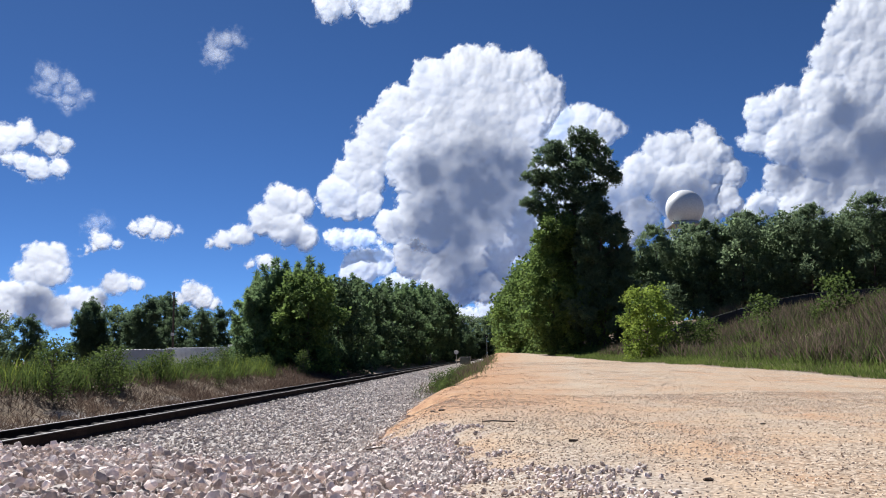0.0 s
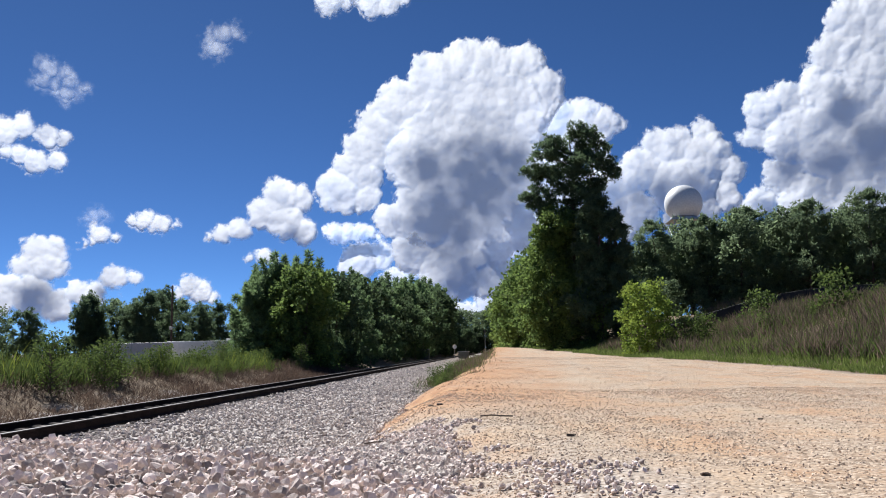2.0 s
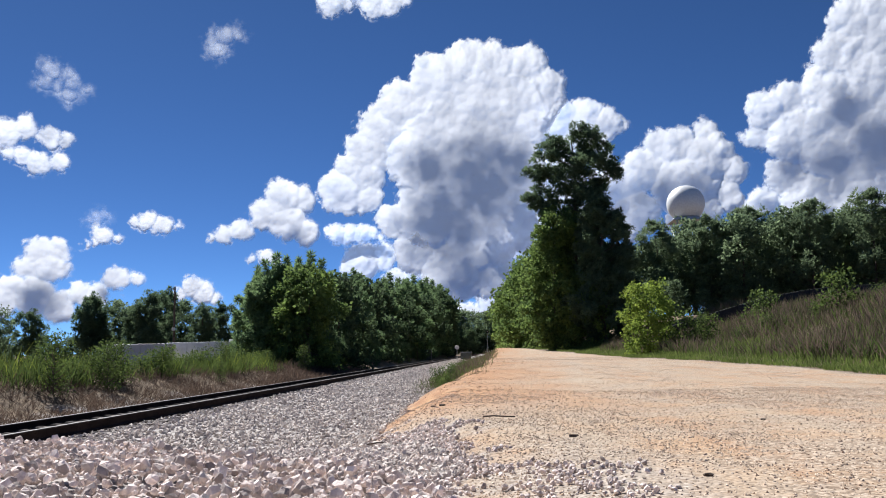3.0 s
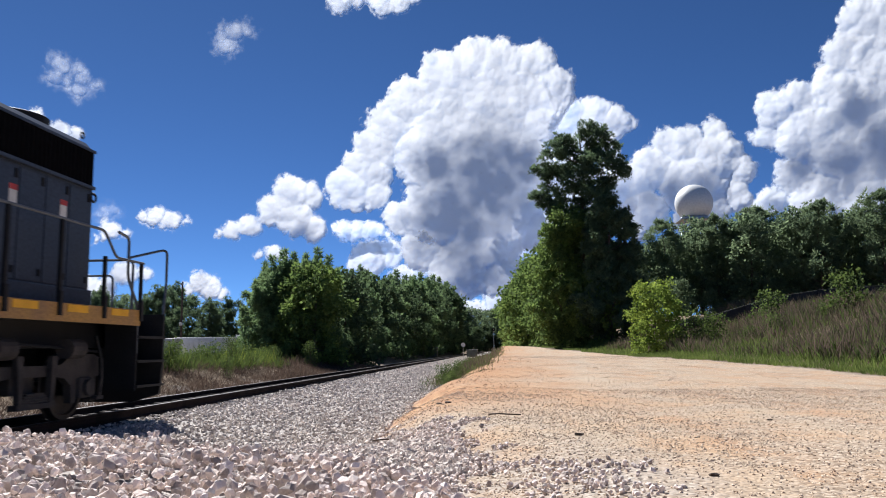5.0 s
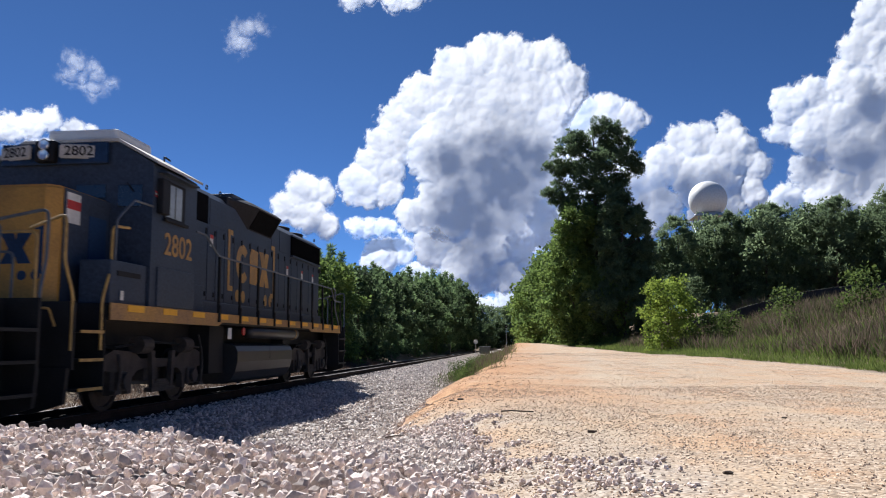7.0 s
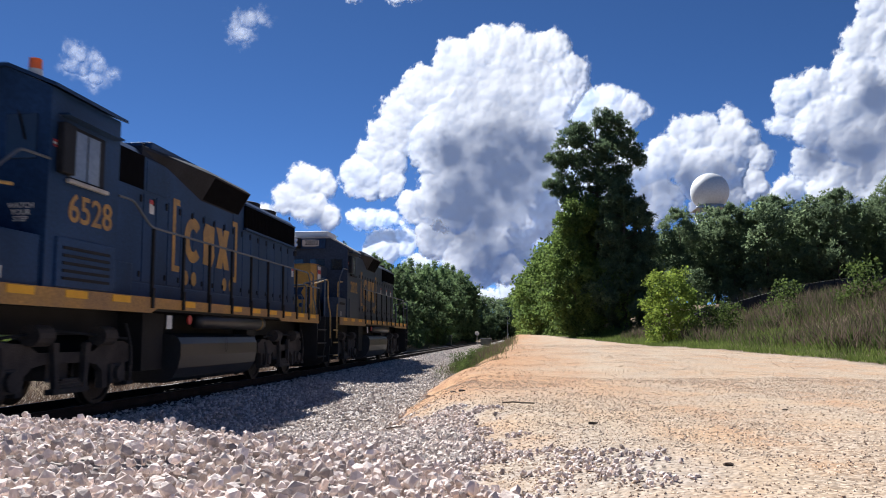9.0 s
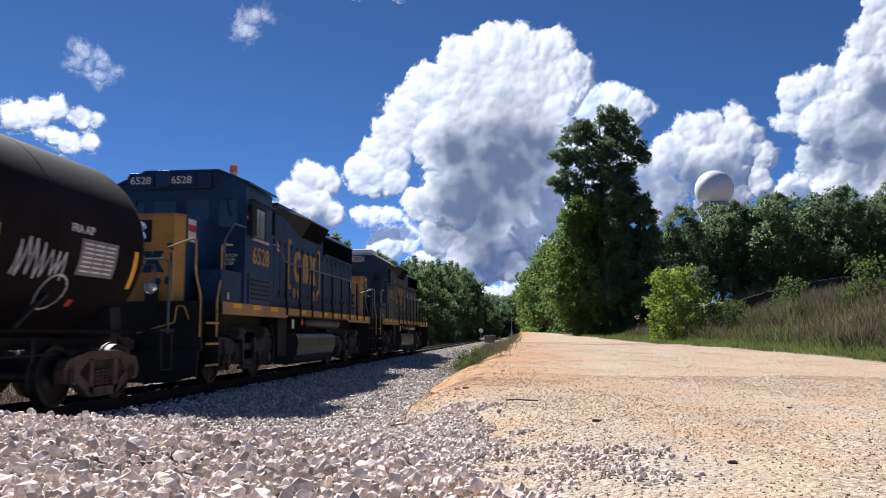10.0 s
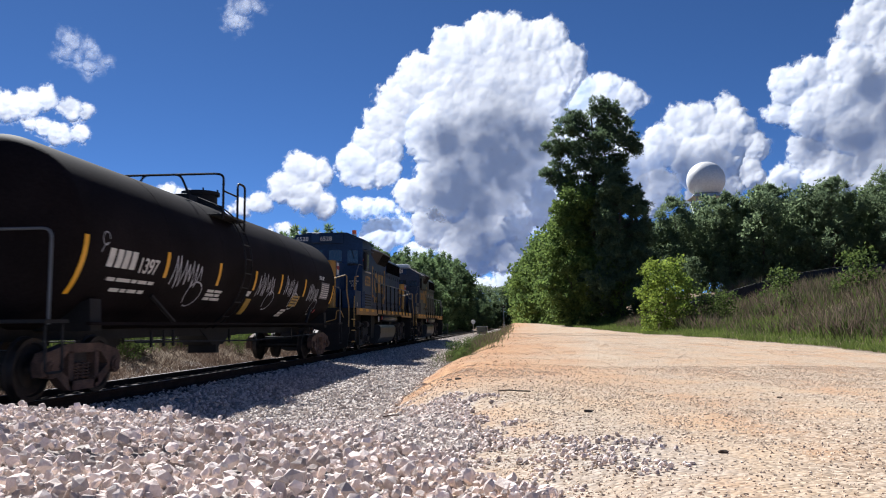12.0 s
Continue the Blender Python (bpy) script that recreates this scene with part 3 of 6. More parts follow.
def truck(parent, y0, half, r, springs, material, axle_rows, loco=True):
    """A two-axle truck: side frames, bolster, springs and wheelsets."""
    tr = part("truck", boxes((-0.95, 0.95, y0 - 0.28, y0 + 0.28, r - 0.05, r + 0.25)), M["truck"], parent)
    for s in (-1, 1):
        bm = bmnew()
        if loco:
            # arched frame with pedestals over each axle and hangers in the middle
            x0, x1 = s * 0.98, s * 1.10
            pts = [(-1.95, 0.70), (-1.95, 0.92), (-1.62, 1.02), (-0.95, 0.98), (-0.70, 0.86), (0.70, 0.86), (0.95, 0.98), (1.62, 1.02), (1.95, 0.92), (1.95, 0.70), (1.72, 0.66), (1.72, 0.28), (1.58, 0.28), (1.58, 0.64), (1.16, 0.64), (1.16, 0.28), (1.02, 0.28), (1.00, 0.55), (0.82, 0.66), (0.55, 0.70), (-0.55, 0.70), (-0.82, 0.66), (-1.00, 0.55), (-1.02, 0.28), (-1.16, 0.28), (-1.16, 0.64), (-1.58, 0.64), (-1.58, 0.28), (-1.72, 0.28), (-1.72, 0.66)]
            prism(bm, [(y0 + a, z) for a, z in pts], x0, x1, "x")
            part("side_frame", bm, material, tr)
            for q in (-0.42, 0.42):
                bm = bmnew()
                prism(bm, [(y0 + q - 0.07, 1.0), (y0 + q + 0.07, 1.0), (y0 + q * 0.86 + 0.045, 0.33), (y0 + q * 0.86 - 0.045, 0.33)], s * 1.11, s * 1.19, "x")
                part("swing_hanger", bm, M["truck"], tr)
            part("spring_plank", boxes((s * 1.06, s * 1.2, y0 - 0.46, y0 + 0.46, 0.27, 0.345)), M["truck"], tr)
            for k in range(4):
                part("spring_leaf", boxes((s * 1.08, s * 1.17, y0 - 0.36 + k * 0.05, y0 + 0.36 - k * 0.05, 0.35 + k * 0.035, 0.38 + k * 0.035)), M["truck"], tr)
            for q in (-1, 1):
                yb = y0 + q * half
                bm = bmnew()
                box(bm, s * 0.9, s * 1.15, yb - 0.19, yb + 0.19, 0.34, 0.66, 0.03)
                rod(bm, (s * 1.14, yb, 0.5), (s * 1.22, yb, 0.5), 0.13, 14)
                part("journal_box", bm, M["truck"], tr)
                bm = bmnew()
                tube(bm, rounded([(s * 1.2, yb + q * 0.3, 0.95), (s * 1.23, yb + q * 0.28, 0.62), (s * 1.2, yb + q * 0.3, 0.35)], 0.1), 0.035, 6)
                box(bm, s * 1.12, s * 1.22, yb + q * 0.20, yb + q * 0.40, 0.30, 0.36)
                part("brake_hanger", bm, M["truck"], tr)
                rodc = bmnew()
                rod(rodc, (s * 1.18, yb - 0.52 * q - 0.19, 1.10), (s * 1.18, yb - 0.52 * q + 0.19, 1.10), 0.15, 14)
                rod(rodc, (s * 1.18, yb - 0.52 * q + 0.19, 1.10), (s * 1.18, yb - 0.52 * q + 0.34, 1.08), 0.035, 6)
                part("brake_cylinder", rodc, M["truck"], tr)
            bm = bmnew()
            tube(bm, rounded([(s * 1.14, y0 - 1.7, 1.06), (s * 1.16, y0 - 0.4, 1.16), (s * 1.16, y0 + 0.5, 1.12), (s * 1.14, y0 + 1.75, 1.05)], 0.2), 0.022, 6)
            tube(bm, rounded([(s * 1.2, y0 + 1.5, 1.3), (s * 1.24, y0 + 1.62, 0.95), (s * 1.22, y0 + 1.66, 0.42)], 0.15), 0.025, 6)
            part("sand_pipe", bm, M["black"], tr)
        else:
            freight_frame(bm, y0, s, half, r)
            part("side_frame", bm, material, tr)
            for k in (-0.15, 0.0, 0.15):
                bm = bmnew()
                pts = [(s * (1.0 + 0.06 * math.cos(a)), y0 + k + 0.06 * math.sin(a), r - 0.2 + a / (2 * math.pi * 5.5) * 0.27) for a in [j * math.pi / 5 for j in range(56)]]
                tube(bm, pts, 0.017, 5)
                part("spring", bm, material, tr)
            for q in (-1, 1):
                bm = bmnew()
                rod(bm, (s * 0.95, y0 + q * half, r), (s * 1.12, y0 + q * half, r), 0.13, 12)
                rod(bm, (s * 1.12, y0 + q * half, r), (s * 1.15, y0 + q * half, r), 0.09, 10)
                part("bearing_cap", bm, material, tr)
    for q in (-1, 1):
        w = part("wheelset", wheel_mesh(r), M["wheel"], tr)
        w.matrix_basis = pose(0, y0 + q * half, r)
        axle_rows.append((w, y0 + q * half, r))
    return tr


AXLES = []


def coupler(parent, q, y):
    bm = bmnew()
    box(bm, -0.09, 0.09, min(y, y + q * 0.55), max(y, y + q * 0.55), 0.76, 0.98, 0.02)
    prism(bm, [(-0.17, y + q * 0.40), (-0.13, y + q * 0.80), (0.02, y + q * 0.83), (0.0, y + q * 0.62), (0.18, y + q * 0.66), (0.17, y + q * 0.44)][:: q], 0.72, 1.02, "z")
    return part("coupler", bm, M["rust"], parent)


def locomotive(second):
    """A four-axle hood diesel, cab to the rear (y < 0)."""
    if second:
        lab, num, roof_e, roof_c, paint = "dark blue road-switcher diesel locomotive with full yellow nose and orange beacon", "6528", 4.48, 4.77, M["blue2"]
    else:
        lab, num, roof_e, roof_c, paint = "weathered grey-blue road-switcher diesel locomotive with yellow sill stripe, white cab roof", "2802", 4.24, 4.64, M["blue1"]
    e = thing("locomotive", pose(TRACK, 0, 0), lab, "locomotive", group="locomotives of the train")
    P = lambda n, bm, m, parent=None, label="", smooth=False: part(n, bm, m, parent or e, label, smooth)
    # frame, deck and sills
    fr = P("underframe", boxes((-0.75, 0.75, -8.3, 8.3, 1.12, 1.52), (-1.5, 1.5, -7.8, 7.4, 1.52, 1.70)), M["black"])
    P("walkway", boxes((-1.53, 1.53, -7.82, 7.42, 1.70, 1.735), (-0.95, 0.95, -8.62, -7.82, 1.66, 1.72), (-0.95, 0.95, 7.42, 8.62, 1.66, 1.72)), M["black"])
    for s in (-1, 1):
        bm = bmnew()
        prism(bm, [(-7.82, 1.74), (7.42, 1.74), (7.42, 1.48), (3.68, 1.48), (3.45, 1.56), (-3.30, 1.56), (-3.52, 1.48), (-7.82, 1.48)], s * 1.535, s * 1.56, "x")
        sill = P("side_sill", bm, M["sill_yellow"], label="faded yellow side sill stripe")
        for k in range(12):
            y = -7.3 + k * 1.25
            if second and 1 < k < 6 and k % 2:
                continue
            P("reflector", boxes((s * 1.562, s * 1.568, y, y + 0.55, 1.62, 1.725)), M["bright"], sill, "bright yellow reflective patch")
    # end plates, steps and pilots
    for q in (-1, 1):
        y = q * 8.6 if q > 0 else -8.6
        P("end_plate", boxes((-1.45, 1.45, y - 0.03, y + 0.03, 0.75, 1.72)), M["black"])
        bm = bmnew()
        prism(bm, [(-1.42, 0.78), (1.42, 0.78), (1.38, 0.28), (0.9, 0.14), (-0.9, 0.14), (-1.38, 0.28)], y + q * 0.02, y + q * 0.10)
        P("pilot", bm, M["black"])
        coupler(e, q, y - q * 0.1)
        for s in (-1, 1):
            y0, y1 = sorted((q * 7.45, q * 8.58)) if q > 0 else (-8.58, -7.85)
            bm = bmnew()
            box(bm, s * 0.95, s * 0.98, y0, y1, 0.42, 1.70)
            yy = y0 if q > 0 else y1
            box(bm, s * 0.95, s * 1.5, yy - 0.015, yy + 0.015, 0.40, 1.72)
            st = P("step_well", bm, M["black"])
            for z in (0.45, 0.87, 1.28):
                P("step", boxes((s * 0.95, s * 1.50, y0 + 0.05, y1 - 0.05, z, z + 0.03)), M["black"], st)
                P("step_edge", boxes((s * 1.50, s * 1.515, y0 + 0.05, y1 - 0.05, z - 0.01, z + 0.035)), M["brass"] if q < 0 else M["black"], st, "worn step edge")
            # grab rails by the steps
            ra = M["brass"] if q < 0 else M["handrail"]
            a, b = (q * 8.62, q * 7.95) if q > 0 else (-8.62, -7.92)
            for yy, xx in ((a, 1.42), (b if q < 0 else 7.5, 1.47)):
                P("step_handrail", tube(bmnew(), rounded([(s * xx, yy, 1.02), (s * xx, yy, 1.80), (s * xx * 0.97, yy - q * (-0.18 if yy == a else 0.3) * (1 if q > 0 else 1), 2.28), (s * xx * 0.97, yy + q * (0.18 if yy == a else -0.3), 2.95), (s * (0.72 if yy == a else xx), yy + q * (0.0 if yy == a else -0.75), 2.98 if yy != a else 2.78)], 0.12), 0.024), ra)
        P("end_handrail", tube(bmnew(), rounded([(-0.82, y, 1.72), (-0.82, y, 2.74), (0.82, y, 2.74), (0.82, y, 1.72)], 0.12), 0.024), ra)
        P("end_handrail", tube(bmnew(), rounded([(-0.45, y - q * 0.02, 1.72), (-0.45, y - q * 0.02, 2.45), (0.45, y - q * 0.02, 2.45), (0.45, y - q * 0.02, 1.72)], 0.10), 0.02), M["handrail"])
        for s in (-1, 1):
            P("uncoupling_lever", tube(bmnew(), rounded([(s * 0.2, y + q * 0.14, 1.1), (s * 0.95, y + q * 0.14, 1.3), (s * 1.0, y + q * 0.16, 1.62), (s * 1.15, y + q * 0.16, 1.62), (s * 1.25, y + q * 0.16, 1.36)], 0.05), 0.018, 6), M["brass"])
            P("air_hose", tube(bmnew(), rounded([(s * 0.35, y + q * 0.1, 0.8), (s * 0.38, y + q * 0.35, 0.62), (s * 0.3, y + q * 0.42, 0.30)], 0.12), 0.022, 6), M["black"])
    # long hood
    bm = bmnew()
    w = 0.93
    prism(bm, [(-w, 1.73), (w, 1.73), (w, 4.34), (w - 0.14, 4.50), (0.4, 4.56), (-0.4, 4.56), (-w + 0.14, 4.50), (-w, 4.34)], -4.66, 6.85)
    hood = P("hood", bm, paint)
    for s in (-1, 1):
        P("hood_base", boxes((s * 0.93, s * 1.03, -3.7, 6.80, 1.735, 2.04), bevel=0.02), paint, hood)
        doors = [(-3.62, -2.75), (-2.70, -2.25), (-2.20, -1.72)] + [(-1.68 + 0.585 * k, -1.68 + 0.585 * k + 0.555) for k in range(9)] + [(3.62 + 0.64 * k, 3.62 + 0.64 * k + 0.61) for k in range(5)]
        for i, (a, b) in enumerate(doors):
            top = 3.68 if b < 3.5 else 3.66
            d = P("hood_door", boxes((s * 0.93, s * 0.945, a, b, 2.07, top), bevel=0.006), paint, hood)
            P("latch", boxes((s * 0.945, s * 0.965, b - 0.10, b - 0.05, top - 0.18, top - 0.05)), M["black"], d)
            P("latch", boxes((s * 0.945, s * 0.965, b - 0.10, b - 0.05, 2.15, 2.25)), M["black"], d)
        for y, z in ((-2.5, 3.42), (3.2, 3.28), (4.75, 3.28), (6.0, 3.28)) if not second else ((-2.4, 3.5), (6.6, 3.0)):
            P("warning_label", flat([(-0.09, -0.16), (0.09, -0.16), (0.09, 0.10), (-0.09, 0.10)] if s > 0 else [(-0.09, -0.16), (-0.09, 0.10), (0.09, 0.10), (0.09, -0.16)], on_side(y, z, s * 0.948), s * 0.003), M["paper"], hood, "small white and red warning label")
            P("warning_stripe", flat([(-0.09, 0.02), (0.09, 0.02), (0.09, 0.10), (-0.09, 0.10)], on_side(y, z, s * 0.952), s * 0.003), M["red"], hood)
        # upper panels
        for a, b in ((-2.6, -1.75), (1.75, 2.4), (2.45, 3.5)):
            P("upper_panel", boxes((s * 0.93, s * 0.94, a, b, 3.74, 4.32), bevel=0.006), paint, hood)
        # central air intake behind the cab
        it = P("air_intake", boxes((s * 0.80, s * 0.936, -3.62, -2.70, 3.74, 4.36)), M["grille"], hood, "dark air intake grille")
        # radiator grilles
        r0, r1 = (2.46, 6.62) if second else (3.55, 6.75)
        bm = boxes((s * 0.85, s * 0.99, r0, r1, 3.74, 4.30))
        rg = P("radiator_grille", bm, M["grille"], hood, "black radiator grille")
        P("grille_frame", boxes((s * 0.93, s * 1.02, r0 - 0.04, r1 + 0.04, 3.69, 3.74), (s * 0.93, s * 1.01, r0 - 0.04, r1 + 0.04, 4.30, 4.34)), paint, rg)
        for k in range(int((r1 - r0) / 0.11)):
            P("slat", boxes((s * 0.99, s * 1.004, r0 + 0.05 + k * 0.11, r0 + 0.075 + k * 0.11, 3.75, 4.29)), M["grille"], rg)
        # flared dynamic brake housing
        f0, f1, g0 = (-2.75, 2.07, -0.15) if second else (-1.55, 1.66, -0.20)
        bm = bmnew()
        sec = [(0.55, 4.55), (0.92, 4.70), (1.08, 4.62), (1.24, 4.50), (0.93, 3.98), (0.6, 3.98)]
        pts = [[(s * a, z) for a, z in sec]]
        a = [bm.verts.new((p[0], g0, p[1])) for p in pts[0]]
        b = [bm.verts.new((p[0], f1, p[1])) for p in pts[0]]
        c = [bm.verts.new((s * min(abs(p[0]), 0.90), f0, min(p[1], 4.56))) for p in pts[0]]
        for u, v in ((a, b), (c, a)):
            for i in range(6):
                bm.faces.new((u[i], u[(i + 1) % 6], v[(i + 1) % 6], v[i]))
        bm.faces.new(b)
        bm.faces.new(c)
        bmesh.ops.recalc_face_normals(bm, faces=bm.faces)
        # same paint as the hood, darkened to stand for shade
        hs = P("brake_housing", bm, M["shaded_blue"], hood, "brake housing in paint darkened as shade")
        n = Vector((s * 0.52, 0, -0.31)).normalized() * 0.012
        bm = bmnew()
        q4 = [Vector((s * (1.24 - 0.31 * t), y, 4.50 - 0.52 * t)) + n for y in (g0 + 0.06, f1 - 0.06) for t in (0.06, 0.94)]
        vs = [bm.verts.new(p) for p in (q4[0], q4[1], q4[3], q4[2])] + [bm.verts.new(p - n * 0.9) for p in (q4[0], q4[1], q4[3], q4[2])]
        for fidx in ((0, 1, 2, 3), (4, 5, 6, 7), (0, 1, 5, 4), (1, 2, 6, 5), (2, 3, 7, 6), (3, 0, 4, 7)):
            bm.faces.new([vs[i] for i in fidx])
        bmesh.ops.recalc_face_normals(bm, faces=bm.faces)
        P("brake_grille", bm, M["grille"], hs, "black slanted brake grille")
    P("housing_roof", boxes((-0.93, 0.93, f0 + 0.3, f1, 4.50, 4.70), bevel=0.03), paint, hood)
    for y in ((3.1, 4.5, 5.9) if second else (4.4, 5.9)):
        bm = bmnew()
        lathe(bm, [(0.0, 4.60), (0.52, 4.60), (0.60, 4.55), (0.62, 4.70), (0.56, 4.72), (0.54, 4.64), (0, 4.64)], 28, pose(0, y, 0))
        P("radiator_fan", bm, M["black"], hood)
    P("exhaust_stack", boxes((-0.25, 0.25, -2.0, -1.6, 4.5, 4.72), bevel=0.03), M["black"], hood)
    for y in (-3.9, -2.5, -1.7, 6.7):
        P("lifting_eye", ring_mesh(0.05, 0.014, (0.80, y, 4.55)), M["black"], hood)
    P("lifting_eye", ring_mesh(0.07, 0.02, (0.97, 6.83, 3.50)), M["black"], hood)
    # rear-end lamp of the hood
    P("end_lamp", boxes((-0.22, 0.22, 6.85, 6.93, 3.9, 4.3), bevel=0.03), M["black"], hood)
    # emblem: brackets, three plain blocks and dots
    for y, q in ((-1.42, 1), (1.92, -1)):
        P("emblem_bracket", flat([(q * a, z) for a, z in [(-0.08, -0.72), (0.26, -0.72), (0.26, -0.60), (0.05, -0.60), (0.05, 0.60), (0.22, 0.60), (0.22, 0.72), (-0.08, 0.72)]], on_side(y, 3.08, 0.948)), M["logo"], hood, "faded yellow painted bracket")
    P("emblem_block", ring_shape(0.44, 0.47, 0.19, 0.24, on_side(-0.52, 3.07, 0.950), 20, 0.75, 2 * math.pi - 0.75), M["logo"], hood, "faded yellow painted emblem block")
    P("emblem_block", flat([(-0.30, -0.44), (0.18, -0.46), (0.32, -0.25), (0.28, 0.05), (0.30, 0.42), (-0.20, 0.45), (-0.33, 0.24), (-0.27, -0.08)], on_side(0.30, 3.07, 0.950)), M["logo"], hood, "faded yellow painted emblem block")
    P("emblem_block", flat([(-0.36, -0.46), (-0.02, -0.46), (0.03, -0.25), (0.12, -0.46), (0.42, -0.46), (0.20, 0.0), (0.38, 0.45), (0.06, 0.45), (0.0, 0.26), (-0.08, 0.45), (-0.40, 0.45), (-0.16, 0.0)], on_side(1.10, 3.07, 0.950)), M["logo"], hood, "faded yellow painted emblem block")
    for y in (-0.85, -0.45, 1.25, 1.65):
        P("emblem_dot", disc_shape(0.13, on_side(y, 2.27, 0.950), 1.15), M["logo"], hood)
    # cab
    bm = bmnew()
    prism(bm, [(-1.5, 1.735), (1.5, 1.735), (1.5, roof_e - 0.03), (0.86, roof_c - 0.03), (-0.86, roof_c - 0.03), (-1.5, roof_e - 0.03)], -6.48, -4.64)
    cab = P("cab", bm, paint)
    bm = bmnew()
    prism(bm, [(1.60, roof_e - 0.05), (1.60, roof_e), (0.87, roof_c + 0.02), (-0.87, roof_c + 0.02), (-1.60, roof_e), (-1.60, roof_e - 0.05), (-0.86, roof_c - 0.03), (0.86, roof_c - 0.03)], -6.54, -4.60)
    P("roof", bm, paint if second else M["cream"], cab, "" if second else "sun-bleached cream cab roof")
    for s in (-1, 1):
        y0, y1, z0, z1 = (-6.0, -5.15, 3.30, 3.98) if second else (-6.0, -5.24, 3.36, 3.96)
        wn_ = P("side_window", boxes((s * 1.495, s * 1.512, y0 - 0.05, y1 + 0.05, z0 - 0.05, z1 + 0.05)), M["black"], cab)
        P("pane", boxes((s * 1.512, s * 1.518, y0, (y0 + y1) / 2 - 0.02, z0, z1)), M["cab_pane"], wn_)
        P("pane", boxes((s * 1.512, s * 1.518, (y0 + y1) / 2 + 0.02, y1 - 0.1, z0, z1)), M["cab_pane"], wn_)
        P("arm_rest", boxes((s * 1.512, s * 1.58, y0 - 0.1, y1 + 0.1, z0 - 0.10, z0 - 0.04), bevel=0.015), M["cream"] if second else M["black"], wn_)
        P("wind_deflector", boxes((s * 1.51, s * 1.62, y0 - 0.34, y0 - 0.04, z0 + 0.0, z1 + 0.02), bevel=0.02), M["black"], wn_)
        P("sun_visor", boxes((s * 1.50, s * 1.66, y0 - 0.3, y1 + 0.35, z1 + 0.12, z1 + 0.145)), paint, cab)
        lettering(num, 0.56, on_side(-5.40, 2.86, 1.505) if s > 0 else Matrix(((0, 0, -1, -1.505), (-1, 0, 0, -5.40), (0, 1, 0, 2.86), (0, 0, 0, 1))), M["logo"], cab, "number", 1.06, "faded yellow painted numerals")
        for k, z in ((0, 0.022), (1, 0), (2, -0.022)):
            P("flag_stripe", boxes((s * 1.503, s * 1.508, -6.40, -6.28, 3.68 + z * 1.6, 3.71 + z * 1.6)), (M["red"], M["paper"], M["red"])[k], cab)
        # battery boxes and louvred lockers under and before the cab
        P("locker", boxes((s * 0.95, s * 1.46, -7.70, -6.52, 1.735, 2.42), bevel=0.02), paint)
        P("locker", boxes((s * 1.50, s * 1.535, -6.25, -4.75, 1.76, 2.44), bevel=0.01), paint)
        if second:
            for k in range(5):
                P("louvre", boxes((s * 1.535, s * 1.555, -6.12 , -4.90, 1.86 + k * 0.105, 1.90 + k * 0.105)), M["black"], cab)
        else:
            P("louvre", boxes((s * 1.462, s * 1.475, -7.5, -6.75, 2.18, 2.26)), M["black"], cab)
        P("locker", boxes((s * 0.95, s * 1.30, -4.62, -3.72, 1.735, 2.30), bevel=0.02), paint)
        # windscreens and end door on the cab's rear face
        P("windscreen", boxes((s * 0.88, s * 1.32, -6.50, -6.482, 3.46, roof_e - 0.40), bevel=0.008), M["glass"], cab)
        P("windscreen", boxes((s * 0.12, s * 0.66, -6.50, -6.482, 3.62, roof_e - 0.38), bevel=0.008), M["glass"], cab)
        P("wiper", rod(bmnew(), (s * 1.05, -6.52, roof_e - 0.36), (s * 1.16, -6.52, 3.72), 0.012, 6), M["black"], cab)
        P("cab_handrail", tube(bmnew(), rounded([(s * 1.47, -7.60, 2.42), (s * 1.47, -7.58, 3.06), (s * 1.47, -7.05, 3.46), (s * 1.5, -6.45, 3.46)], 0.08), 0.02), M["handrail"])
        # number boards
        tilt = pose(-0.38 + s * 0.58, -6.60, roof_c - 0.21) @ Euler((0, 0, radians(0 if second else s * 12))).to_matrix().to_4x4()
        if second:
            tilt = pose(-0.45 + s * 0.48, -6.60, roof_c - 0.235)
        nb = bmnew()
        bmesh.ops.create_cube(nb, size=1, matrix=tilt @ Matrix.Diagonal((0.66, 0.05, 0.25, 1)))
        bmesh.ops.bevel(nb, geom=list(nb.edges), offset=0.022, segments=2, affect="EDGES")
        nbo = P("number_board", nb, M["blue2"] if second else M["cream"], cab, "lit number board with dark case" if second else "cream number board with black numerals")
        lettering(num, 0.235, tilt @ on_end(0, 0, -0.027), M["paper"] if second else M["black"], nbo, "number", 1.05)
    P("headlight_case", boxes((-0.55, -0.20, -6.72, -6.50, roof_c - 0.40, roof_c - 0.02), bevel=0.04), M["blue2"] if second else M["black"], cab)
    P("number_hood", boxes((-1.25, 0.70, -6.57, -6.50, roof_c - 0.42, roof_c - 0.04), bevel=0.03), M["blue2"], cab)
    if not second:
        for z in (-0.10, -0.28):
            lamp_at(cab, -0.37, -6.73, roof_c + z, 0.085)
    else:
        lamp_at(cab, -0.10, -8.10, 3.29, 0.085)
        lamp_at(cab, -0.10, -8.10, 3.09, 0.085)
    # short hood (nose)
    bm = bmnew()
    nz = 3.56
    prism(bm, [(-0.74, -6.49), (-0.74, -7.92), (-0.58, -8.08), (0.58, -8.08), (0.74, -7.92), (0.74, -6.49)], 1.73, nz, "z")
    bmesh.ops.bevel(bm, geom=[ed for ed in bm.edges if abs(ed.verts[0].co.z - nz) < 0.01 and abs(ed.verts[1].co.z - nz) < 0.01], offset=0.05, segments=3, affect="EDGES")
    nose = P("nose", bm, M["nose_yellow"], label="weathered yellow short nose hood")
